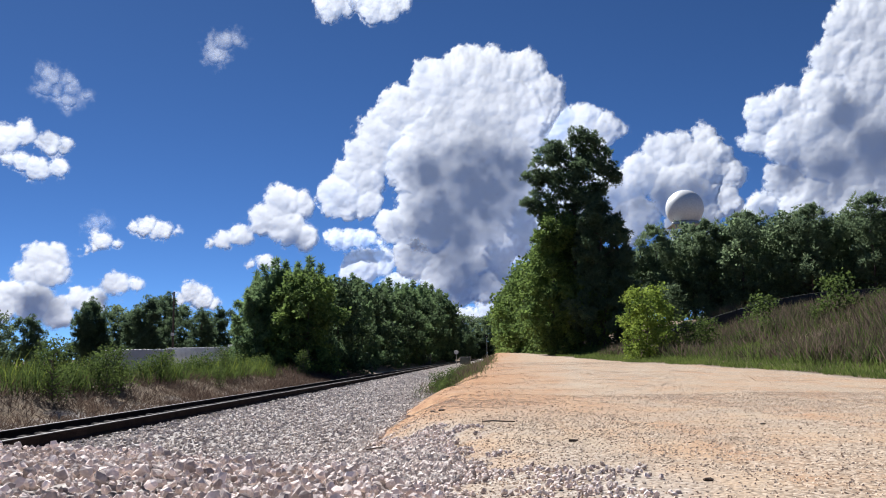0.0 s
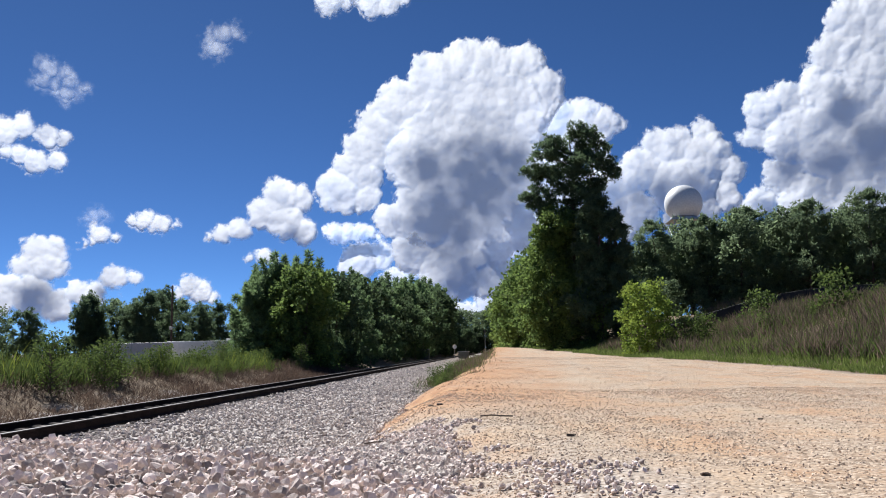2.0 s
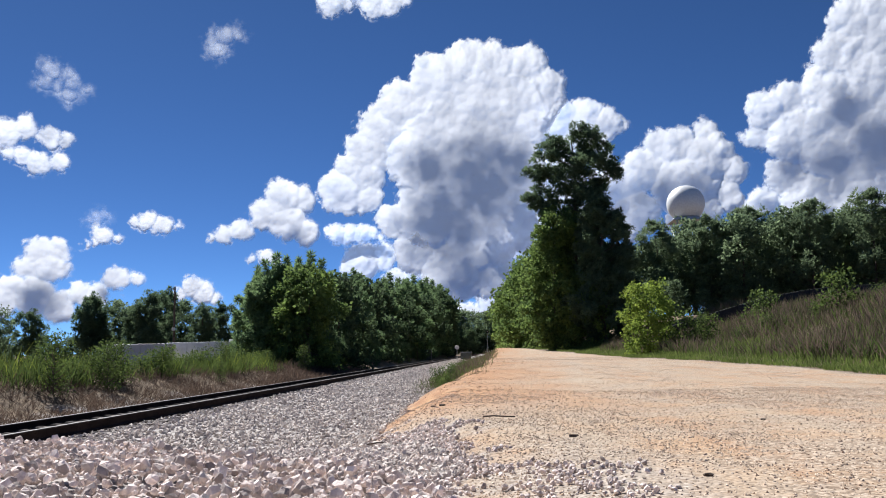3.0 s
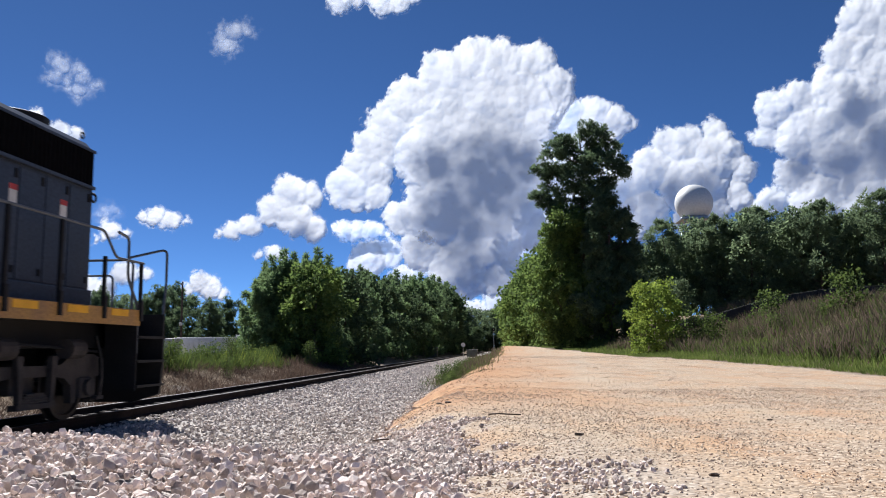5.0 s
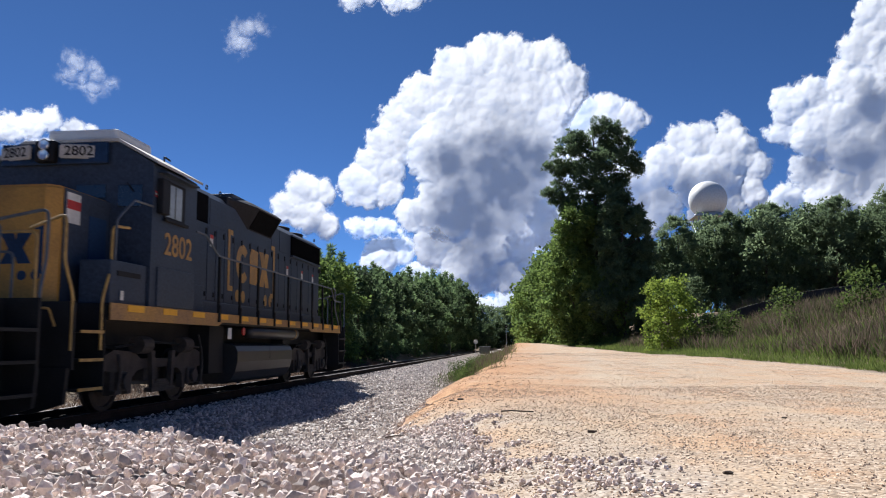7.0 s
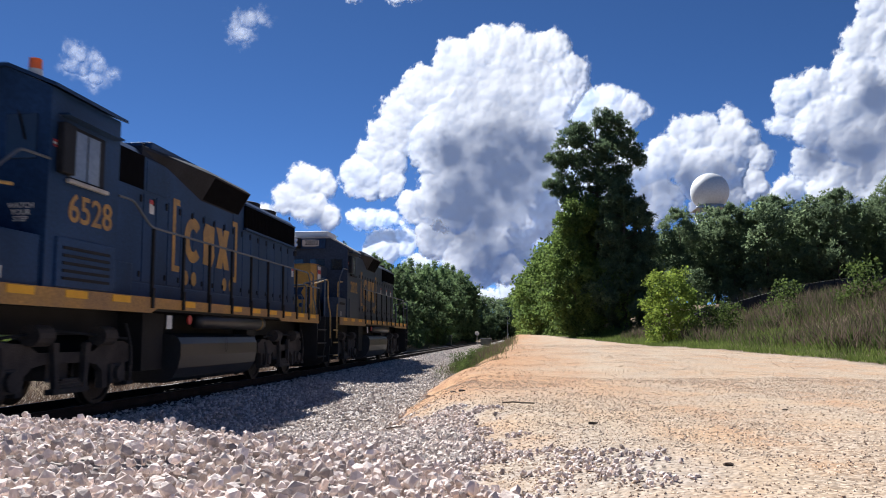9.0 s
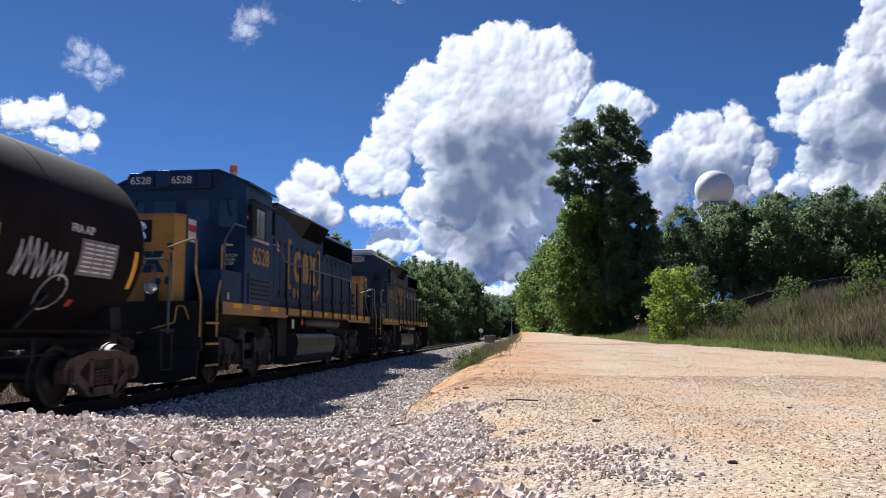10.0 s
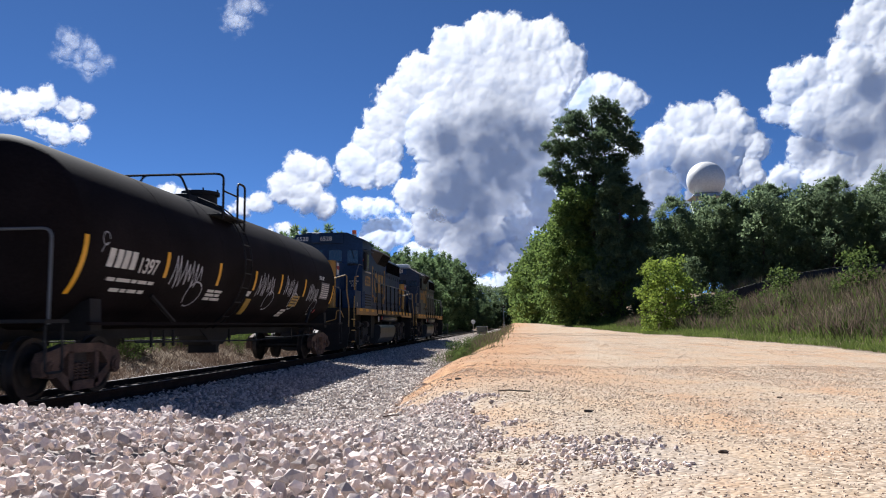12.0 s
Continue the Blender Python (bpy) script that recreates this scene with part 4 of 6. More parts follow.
    for s in (-1, 1):
        P("nose_side", boxes((s * 0.74, s * 0.755, -7.86, -6.50, 1.76, nz - 0.03)), paint, nose)
        P("warning_label", boxes((s * 0.755, s * 0.762, -7.80, -7.42, 3.0, 3.48)), M["paper"], nose)
        P("warning_stripe", boxes((s * 0.762, s * 0.768, -7.80, -7.42, 3.22, 3.36)), M["red"], nose)
        P("nose_door", boxes((s * 0.755, s * 0.77, -7.15, -6.62, 1.80, 3.2), bevel=0.006), M["blue2"], nose)
    P("emblem_bracket", flat([(-0.06, -0.38), (0.08, -0.38), (0.08, 0.38), (-0.06, 0.38), (-0.06, 0.30), (0.02, 0.30), (0.02, -0.30), (-0.06, -0.30)], on_end(0.50, 2.55, -8.082)), M["blue2"], nose)
    P("emblem_block", flat([(-0.24, -0.24), (-0.02, -0.24), (0.0, -0.12), (0.04, -0.24), (0.26, -0.24), (0.12, 0.0), (0.26, 0.24), (0.02, 0.24), (0.0, 0.12), (-0.04, 0.24), (-0.26, 0.24), (-0.12, 0)], on_end(0.14, 2.57, -8.082)), M["blue2"], nose, "dark blue painted emblem block")
    P("emblem_block", flat([(-0.2, -0.24), (0.16, -0.24), (0.2, 0.0), (0.16, 0.24), (-0.16, 0.24), (-0.2, 0.05)], on_end(-0.32, 2.57, -8.082)), M["blue2"], nose, "dark blue painted emblem block")
    for x in (0.26, 0.48):
        P("emblem_dot", disc_shape(0.075, on_end(x, 2.15, -8.082)), M["blue2"], nose)
    if second:
        for x in (-0.42, 0.42):
            bm = lathe(bmnew(), [(0, 0.03), (0.09, 0.04), (0.115, 0.02), (0.13, -0.04), (0.10, -0.12), (0, -0.13)], 18, pose(x, -8.72, 1.98, 90))
            P("ditch_light", bm, M["lamp"], label="round chrome ditch light")
            P("lamp_bracket", boxes((x - 0.13, x + 0.13, -8.66, -8.60, 1.55, 2.10)), M["black"])
        P("lamp_recess", boxes((-0.30, 0.10, -8.09, -8.075, 2.96, 3.42)), M["black"], nose)
        bc = P("beacon", rod(bmnew(), (1.12, -6.3, 4.74), (1.12, -6.3, 4.90), 0.085, 14), M["orange"], cab, "orange rotating beacon")
        P("beacon_base", rod(bmnew(), (1.12, -6.3, 4.58), (1.12, -6.3, 4.75), 0.095, 14), M["paper"], bc)
        P("horn", tube(bmnew(), [(-0.5, -5.6, 4.85), (-0.1, -5.6, 4.87), (0.1, -5.6, 4.87)], 0.04, 8), M["steel"], cab)
        P("bell_bracket", boxes((0.0, 0.06, -5.7, -5.5, 4.76, 4.95)), M["black"], cab)
        P("roof_rail", tube(bmnew(), rounded([(-0.9, -6.2, 4.74), (-0.9, -6.2, 4.84), (-0.2, -6.2, 4.84), (-0.2, -6.2, 4.78)], 0.05), 0.012, 6), M["steel"], cab)
        for txt, z in (("WATCH", 2.82), ("YOUR", 2.73), ("STEP", 2.64)):
            lettering(txt, 0.10, on_end(1.15, z, -6.505), M["paper"], cab, "lettering")
    else:
        bm = boxes((-0.55, 0.75, -6.35, -5.05, 4.68, 4.90), bevel=0.07)
        ac = P("air_conditioner", bm, M["white"], cab, "white rooftop air conditioner")
        P("conditioner_base", boxes((-0.5, 0.7, -6.3, -5.0, 4.64, 4.70)), M["black"], ac)
        P("bell_bracket", tube(bmnew(), rounded([(1.0, -5.05, 4.52), (1.0, -5.05, 4.68), (1.0, -4.78, 4.66)], 0.03), 0.018, 6), M["black"], cab)
    P("brake_lamp", boxes((s * 1.475, s * 1.48, -7.4, -7.3, 1.8, 1.95)), M["paper"])
    # side handrails
    for s in (-1, 1):
        posts = [-3.52 + 1.215 * k for k in range(10)]
        for y in posts:
            z1 = 2.90 if y < 6.2 else 2.52
            P("stanchion", boxes((s * 1.562, s * 1.60, y - 0.035, y + 0.035, 1.56, 1.9), (s * 1.53, s * 1.575, y - 0.03, y + 0.03, 1.75, z1)), M["black"])
        P("handrail", tube(bmnew(), rounded([(s * 1.50, -4.62, 3.28), (s * 1.52, -4.2, 3.28), (s * 1.55, -3.6, 2.92), (s * 1.55, 6.15, 2.92), (s * 1.55, 6.55, 2.54), (s * 1.55, 7.50, 2.54)], 0.10), 0.021), M["handrail"], label="slim grey walkway handrail")
        # air reservoir and fuel tank fittings
        bm = bmnew()
        lathe(bm, [(0, -1.95), (0.10, -1.93), (0.165, -1.86), (0.165, 1.86), (0.10, 1.93), (0, 1.95)], 20, pose(s * 1.30, 0.85, 1.40, 90))
        ar = P("air_reservoir", bm, M["fuel"], smooth=True)
        P("reservoir_band", rod(bmnew(), (s * 1.30, 2.45, 1.40), (s * 1.30, 2.53, 1.40), 0.17, 20), M["brass"], ar)
        P("placard", boxes((s * 1.47, s * 1.48, -2.75, -2.55, 1.22, 1.46)), M["paper"])
        P("fuel_cutoff", rod(bmnew(), (s * 1.44, -1.75, 1.40), (s * 1.47, -1.75, 1.40), 0.09, 12), M["red"])
        P("fuel_gauge", ring_shape(0.07, 0.16, 0.045, 0.13, on_side(0.1, 0.92, 1.475) if s > 0 else on_side(0.1, 0.92, -1.48)), M["black"])
    bm = bmnew()
    prof = [(-1.15, 0.24), (1.15, 0.24), (1.30, 0.32), (1.41, 0.50), (1.46, 0.72), (1.46, 0.95), (1.40, 1.07), (1.25, 1.13), (-1.25, 1.13), (-1.40, 1.07), (-1.46, 0.95), (-1.46, 0.72), (-1.41, 0.50), (-1.30, 0.32)]
    prism(bm, prof, -2.1, 2.08)
    P("fuel_tank", bm, M["fuel"], label="dark glossy underslung fuel tank")
    for y0 in (-5.18, 5.18):
        truck(e, y0, 1.372, 0.508, 0, M["truck"], AXLES)
    P("equipment_box", boxes((-1.2, 1.2, -3.1, -2.3, 0.5, 1.5)), M["black"])
    P("equipment_box", boxes((-1.1, 1.1, 2.4, 3.0, 0.7, 1.5)), M["black"])
    return e


def ring_mesh(r, t, at):
    bm = bmnew()
    tube(bm, [Vector(at) + Vector((0, r * math.cos(a * math.pi / 6), r + r * math.sin(a * math.pi / 6))) for a in range(13)], t, 5)
    return bm


def lamp_at(parent, x, y, z, r):
    bm = bmnew()
    lathe(bm, [(0, 0.0), (r * 0.9, 0.01), (r, 0.03), (r * 1.12, 0.02), (r * 1.12, -0.05), (0, -0.05)], 18, pose(x, y, z, 90))
    return part("headlight", bm, M["lamp"], parent, "round sealed-beam headlight")


# darker copy of the blue paint: the housing's shade put into its colour
M["shaded_blue"] = mat("shaded_blue", (0.022, 0.026, 0.036), 0.6, 0, 0.35, 0.9, 22, 0.06, spec=0.12)
M["blue1"] = mat("blue1", (0.042, 0.053, 0.074), 0.42, 0, 0.35, 0.9, 22, 0.06, second=(0.030, 0.042, 0.066), spec=0.25)
M["blue2"] = mat("blue2", (0.020, 0.050, 0.118), 0.42, 0, 0.3, 0.9, 22, 0.05, second=(0.012, 0.030, 0.07), spec=0.22)
LEAD = locomotive(False)
SECOND = locomotive(True)


# ---- tank car ----
TR, TZ = 1.48, 2.47


def skin(y, z, lift=0.006):
    """A point on the tank's camera-facing side."""
    a = math.asin(max(-1, min(1, (z - TZ) / TR)))
    return Vector(((TR + lift) * math.cos(a), y, TZ + (TR + lift) * math.sin(a)))


def patch(y0, y1, z0, z1, lift=0.006, n=6, slant=0.0):
    """A painted patch that follows the tank's side, 4 mm thick."""
    bm = bmnew()
    g = [[[bm.verts.new(skin(y + slant * (z - z1), z, l)) for y in (y0, y1)] for z in [z0 + (z1 - z0) * k / n for k in range(n + 1)]] for l in (0.001, lift)]
    for k in range(n):
        bm.faces.new((g[1][k][0], g[1][k][1], g[1][k + 1][1], g[1][k + 1][0]))
        bm.faces.new((g[0][k][0], g[1][k][0], g[1][k + 1][0], g[0][k + 1][0]))
        bm.faces.new((g[0][k][1], g[0][k + 1][1], g[1][k + 1][1], g[1][k][1]))
    bmesh.ops.recalc_face_normals(bm, faces=bm.faces)
    return bm


def scribble(y, z, w, h, seed):
    """A spray-painted flourish: zigzag strokes that end in a loop."""
    rnd = random.Random(seed)
    bm = bmnew()
    pts = []
    for k in range(15):
        t = k / 14
        pts.append((y + w * (0.75 * t + rnd.uniform(-.03, .03)), z + h * ((0.5 if k % 2 else -0.35) * (1 - 0.35 * t) + rnd.uniform(-.12, .12))))
    loop = [(y + w * (0.72 + 0.2 * math.cos(a)), z - h * (0.55 + 0.38 * math.sin(a))) for a in [1.9 - 0.45 * k for k in range(14)]]
    for line in (pts, loop):
        for a, b in zip(line, line[1:]):
            for k in range(4):
                p = [(a[0] + (b[0] - a[0]) * t, a[1] + (b[1] - a[1]) * t) for t in (k / 4, (k + 1) / 4)]
                d = Vector((p[1][0] - p[0][0], p[1][1] - p[0][1]))
                if d.length < 1e-4:
                    continue
                nrm = Vector((-d.y, d.x)).normalized() * rnd.uniform(0.010, 0.020)
                bm.faces.new([bm.verts.new(skin(q[0] + sg * nrm.x, q[1] + sg * nrm.y, 0.007)) for q, sg in ((p[0], -1), (p[1], -1), (p[1], 1), (p[0], 1))])
    return bm


def moved(bm, m):
    bm.transform(m)
    return bm


def tank_car():
    e = thing("tank_car", pose(TRACK, 0, 0), "black railway tank car with white spray scribbles and yellow reflective bars", "tank car")
    P = lambda n, bm, m, parent=None, label="", smooth=False: part(n, bm, m, parent or e, label, smooth)
    H = 8.05
    prof = []
    for k in range(9):
        a = math.pi / 2 * k / 8
        prof.append((TR * math.sin(a), -H - 0.62 * math.cos(a)))
    prof += [(TR, -2.6), (TR, 2.6)]
    for k in range(9):
        a = math.pi / 2 * (1 - k / 8)
        prof.append((TR * math.sin(a), H - 0.5 + 0.62 * math.cos(a)))
    bm = lathe(bmnew(), prof, 72, pose(0, 0, TZ, -90))
    shell = P("tank", bm, M["tank"], label="satin black cylindrical tank shell", smooth=True)
    for y in (-5.2, -2.6, 2.6, 5.2):
        P("weld_seam", lathe(bmnew(), [(TR, -0.015), (TR + 0.004, -0.01), (TR + 0.004, 0.01), (TR, 0.015)], 72, pose(0, y, TZ, -90)), M["tank"], shell, smooth=True)
    # sills, bolsters, platforms
    P("side_sill", boxes((-1.36, -1.28, -7.6, 7.6, 1.09, 1.14)), M["tank"])
    P("side_sill", boxes((1.28, 1.36, -7.6, 7.6, 1.09, 1.14)), M["tank"])
    P("center_sill", boxes((-0.33, 0.33, -8.7, 8.7, 0.85, 1.15)), M["black"])
    for q in (-1, 1):
        bm = bmnew()
        prism(bm, [(-1.25, 1.0), (1.25, 1.0), (1.22, 1.50), (1.0, 1.42), (0, 1.02), (-1.0, 1.42), (-1.22, 1.50)], q * 7.25 - 0.16, q * 7.25 + 0.16)
        P("bolster", bm, M["black"])
        P("end_platform", boxes((-1.45, 1.45, q * 8.62 - 0.28, q * 8.62 + 0.28, 1.12, 1.17)), M["black"])
        P("end_railing", tube(bmnew(), rounded([(-1.40, q * 8.75, 1.1), (-1.40, q * 8.75, 2.42), (1.40, q * 8.75, 2.42), (1.40, q * 8.75, 1.1)], 0.14), 0.022), M["handrail"])
        coupler(e, q, q * 8.45)
        P("brake_hose", tube(bmnew(), rounded([(0.4, q * 8.6, 0.9), (0.42, q * 8.95, 0.62), (0.36, q * 9.05, 0.3)], 0.12), 0.022, 6), M["black"])
        for s in (-1, 1):
            P("corner_step", tube(bmnew(), rounded([(s * 1.42, q * 8.45, 1.1), (s * 1.44, q * 8.45, 0.45), (s * 1.44, q * 8.85, 0.45), (s * 1.42, q * 8.85, 1.1)], 0.06), 0.02, 6), M["black"])
            P("brace", rod(bmnew(), (s * 1.30, q * 4.6, 1.15), (s * 1.22, q * 5.4, 1.62), 0.04, 6), M["black"])
        truck(e, q * 7.25, 0.89, 0.457, 1, M["rust"], AXLES, loco=False)
    # brake rigging below the tank
    for s in (-1.25, 1.25):
        P("hand_rod", tube(bmnew(), [(s, -6.0, 0.80), (s, 0, 0.72), (s, 5.6, 0.80)], 0.018, 6), M["black"])
        for y in (-5.4, -4.9, -4.5, -1.6, 3.2, 5.1):
            P("rod_hanger", boxes((s - 0.02, s + 0.02, y - 0.03, y + 0.03, 0.70, 1.0)), M["black"])
    P("brake_reservoir", lathe(bmnew(), [(0, -0.55), (0.2, -0.5), (0.22, 0), (0.2, 0.5), (0, 0.55)], 16, pose(-0.5, -4.0, 0.82, 90)), M["black"])
    P("brake_valve", boxes((-0.3, 0.1, -4.9, -4.4, 0.62, 1.0), bevel=0.03), M["black"])
    bm = bmnew()
    prism(bm, [(-1.1, 1.0), (1.1, 1.0), (0.35, 0.62), (0.1, 0.62), (0.1, 0.42), (-0.1, 0.42), (-0.1, 0.62), (-0.35, 0.62)], -0.35, 0.35, "x")
    P("outlet_valve", bm, M["black"])
    # manway platform
    fwd = pose(0, 0.4, -0.13)
    F = lambda n, bm, m, parent=None: P(n, moved(bm, fwd), m, parent)
    mw = F("manway", lathe(bmnew(), [(0.62, 3.85), (0.55, 4.12), (0.40, 4.15), (0.40, 4.38), (0.46, 4.38), (0.46, 4.46), (0, 4.48)], 28, pose(0, -0.8, 0)), M["black"])
    for k in range(6):
        a = k * math.pi / 3
        F("manway_bolt", rod(bmnew(), (0.43 * math.cos(a), -0.8 + 0.43 * math.sin(a), 4.34), (0.43 * math.cos(a), -0.8 + 0.43 * math.sin(a), 4.52), 0.02, 6), M["black"], mw)
    F("valve_box", boxes((-0.22, 0.22, -2.0, -1.5, 4.0, 4.25), bevel=0.03), M["black"], mw)
    F("platform", boxes((0.70, 1.42, -2.95, -1.55, 3.58, 3.62), bevel=0.01), M["black"])
    F("platform", boxes((-1.42, -0.70, -2.95, -1.55, 3.58, 3.62), bevel=0.01), M["black"])
    F("platform_bracket", boxes((1.0, 1.06, -2.9, -1.6, 3.45, 3.58), (-1.06, -1.0, -2.9, -1.6, 3.45, 3.58)), M["black"])
    for x in (-1.40, 1.40):
        F("platform_railing", tube(bmnew(), rounded([(x, -2.92, 3.5), (x, -2.92, 4.46), (x * 0.9, -2.92, 4.50), (-0.3 * x, -2.92, 4.50), (-0.45 * x, -2.92, 4.05)], 0.12), 0.026), M["black"])
        F("platform_railing", tube(bmnew(), rounded([(x, -2.05, 3.5), (x, -2.05, 4.44), (x, -1.58, 4.44), (x, -1.58, 3.3)], 0.12), 0.026), M["black"])
        F("platform_railing", tube(bmnew(), [(x, -2.92, 4.12), (x, -2.05, 4.12)], 0.02), M["black"])
    for s in (1, -1):
        bm = bmnew()
        for yy in (-1.6, -1.18):
            pts = [skin(yy, TZ + 1.42 - 0.12 * k, 0.12) if s > 0 else skin(yy, TZ + 1.42 - 0.12 * k, 0.12) * 1 for k in range(24)]
            pts = [Vector((s * p.x, p.y, p.z)) for p in pts]
            tube(bm, pts, 0.018, 5)
        for k in range(9):
            p = skin(-1.4, TZ + 1.3 - 0.3 * k, 0.12)
            rod(bm, (s * p.x, -1.6, p.z), (s * p.x, -1.18, p.z), 0.014, 5)
        P("ladder", bm, M["black"])
    # markings
    for y, z0, z1 in ((-8.0, 1.55, 2.42), (-5.25, 1.94, 2.40), (-2.75, 1.92, 2.39), (-0.45, 1.92, 2.38), (1.62, 1.92, 2.42), (3.95, 1.92, 2.42), (7.38, 1.80, 2.40)):
        P("reflective_bar", patch(y - 0.06, y + 0.06, z0, z1), M["bright"], shell, "yellow reflective bar")
    wh = M["paper"]
    lettering_on_tank("1397", -5.95, 2.08, 0.36, wh, shell)
    for k, y in enumerate((-7.20, -6.95, -6.72, -6.48)):
        P("name_bar", patch(y - 0.085, y + 0.085, 2.0, 2.29, slant=0.12), wh, shell, "white block of painted lettering")
    for y, z, bars in ((-7.2, 1.82, (0.06, 0.3, 0.5, 0.22, 0.36, 0.26)), (-6.9, 1.66, (0.36, 0.22, 0.36, 0.26)), (-3.1, 1.80, (0.4, 0.45)), (-3.1, 1.72, (0.5, 0.3)), (-3.1, 1.64, (0.35, 0.55)), (-0.75, 1.86, (0.3,)), (-0.75, 1.80, (0.25,)), (2.6, 1.50, (0.5,)), (2.55, 1.43, (0.5,)), (2.5, 1.36, (0.5,))):
        for b in bars:
            P("lettering_bar", patch(y, y + b - 0.06, z - 0.028, z + 0.028), wh, shell)
            y += b
    P("data_panel", patch(5.80, 6.80, 1.92, 2.44), M["panel"], shell, "grey data panel with fine rows")
    for k in range(7):
        for yy in (5.87, 6.17, 6.47):
            P("lettering_bar", patch(yy, yy + 0.25, 1.97 + k * 0.065, 1.995 + k * 0.065, 0.009), wh, shell)
    lettering_on_tank("FRA AIP", 5.82, 2.56, 0.17, wh, shell)
    P("notice", patch(2.95, 3.65, 1.62, 1.92), M["ochre"], shell, "yellow notice with small rows")
    for k in range(3):
        P("lettering_bar", patch(3.02, 3.55, 1.68 + k * 0.08, 1.71 + k * 0.08, 0.009), M["black"], shell)
    P("notice", patch(-0.62, -0.28, 1.35, 1.72, slant=-0.4), M["ochre"], shell, "slanted yellow stencil patch")
    P("notice", patch(6.0, 6.12, 1.48, 1.58), M["red"], shell, "small red tag")
    for i, (y, z, w, h) in enumerate(((-4.95, 2.05, 1.7, 0.62), (-0.15, 2.05, 1.6, 0.60), (2.0, 2.08, 1.6, 0.58), (4.4, 2.0, 1.5, 0.62))):
        P("spray_scribble", scribble(y, z, w, h, i + 3), M["spray"], shell, "white spray-painted scribble")
    P("spray_scribble", ring_scribble(), M["spray"], shell)
    return e


def ring_scribble():
    bm = bmnew()
    pts = [(-7.45 + 0.10 * math.cos(a), 2.42 + 0.10 * math.sin(a)) for a in [0.3 * k for k in range(20)]] + [(-7.50, 2.3), (-7.55, 2.2)]
    for a, b in zip(pts, pts[1:]):
        d = Vector((b[0] - a[0], b[1] - a[1]))
        n = Vector((-d.y, d.x)).normalized() * 0.008
        bm.faces.new([bm.verts.new(skin(q[0] + s * n.x, q[1] + s * n.y, 0.007)) for q, s in ((a, -1), (b, -1), (b, 1), (a, 1))])
    return bm


def lettering_on_tank(text, y, z, size, material, parent):
    o = lettering(text, size, Matrix.Identity(4), material, parent, "number", 1.0, "white stencilled numerals")
    for v in o.data.vertices:
        v.co = skin(y + v.co.x + 0.12 * v.co.y, z + v.co.y, 0.006 + v.co.z)
    return o


M["spray"] = mat("spray", (0.55, 0.55, 0.57), 0.7, 0, 0.3, 5, 60, 0.0)
M["panel"] = mat("panel", (0.20, 0.19, 0.195), 0.6, 0, 0.25, 5, 60, 0.0)
M["ochre"] = mat("ochre", (0.42, 0.26, 0.03), 0.55, 0, 0.25, 5, 60, 0.0)
TANK = tank_car()


# ---- plants ----
def diamonds(P, D, W, length, width, bend=0.0):
    """Leaf blades: P bases, D directions, W sideways vectors; one bent quad each."""
    length, width = np.broadcast_to(length, len(P))[:, None], np.broadcast_to(width, len(P))[:, None]
    tip = P + D * length
    tip[:, 2] -= bend * length[:, 0]
    m = P + D * length * 0.45
    V = np.stack([P, m + W * width * 0.5, tip, m - W * width * 0.5], 1).reshape(-1, 3)
    F = np.arange(len(P) * 4).reshape(-1, 4)
    return V, F


def unit(a):
    return a / np.maximum(np.linalg.norm(a, axis=1, keepdims=True), 1e-9)


def leaf_cloud(rnd, clumps, per_m2, size, droop=0.3):
    """Leaves over the shells of the clumps (x, y, z, r)."""
    Ps, Ds = [], []
    for x, y, z, r in clumps:
        n = max(12, int(per_m2 * 12.5 * r * r))
        d = unit(rnd.normal(size=(n, 3)))
        lump = 1 + 0.22 * np.sin(d[:, 0] * 5 + x * 3) * np.sin(d[:, 1] * 6 + y) * np.sin(d[:, 2] * 5 + z)
        q = (rnd.rand(n) ** 0.45 * lump * r * rnd.uniform(0.75, 1.28, n))[:, None]
        Ps.append(np.array([x, y, z]) + d * q * (1, 1, 0.85))
        Ds.append(unit(d + 0.9 * rnd.normal(size=(n, 3)) - (0, 0, droop)))
    P, D = np.concatenate(Ps), np.concatenate(Ds)
    W = unit(np.cross(D, rnd.normal(size=D.shape)))
    L = size * rnd.uniform(0.6, 1.3, len(P))
    return diamonds(P, D, W, L, L * 0.72)


def needle_tufts(rnd, clumps, per_m2, size, per=9):
    """Pine tufts: sprays of needles that point out and up."""
    Ps, Ds = [], []
    for x, y, z, r in clumps:
        n = max(5, int(per_m2 * 12.5 * r * r))
        d = unit(rnd.normal(size=(n, 3)))
        q = (rnd.rand(n) ** 0.4 * r * rnd.uniform(0.7, 1.35, n))[:, None]
        Ps.append(np.array([x, y, z]) + d * q * (1, 1, 0.75))
        Ds.append(unit(d + (0, 0, 0.8)))
    P, D = np.repeat(np.concatenate(Ps), per, 0), np.repeat(np.concatenate(Ds), per, 0)
    D = unit(D + 0.75 * rnd.normal(size=D.shape))
    W = unit(np.cross(D, rnd.normal(size=D.shape)))
    L = size * rnd.uniform(0.7, 1.2, len(P))
    return diamonds(P, D, W, L, L * 0.2)


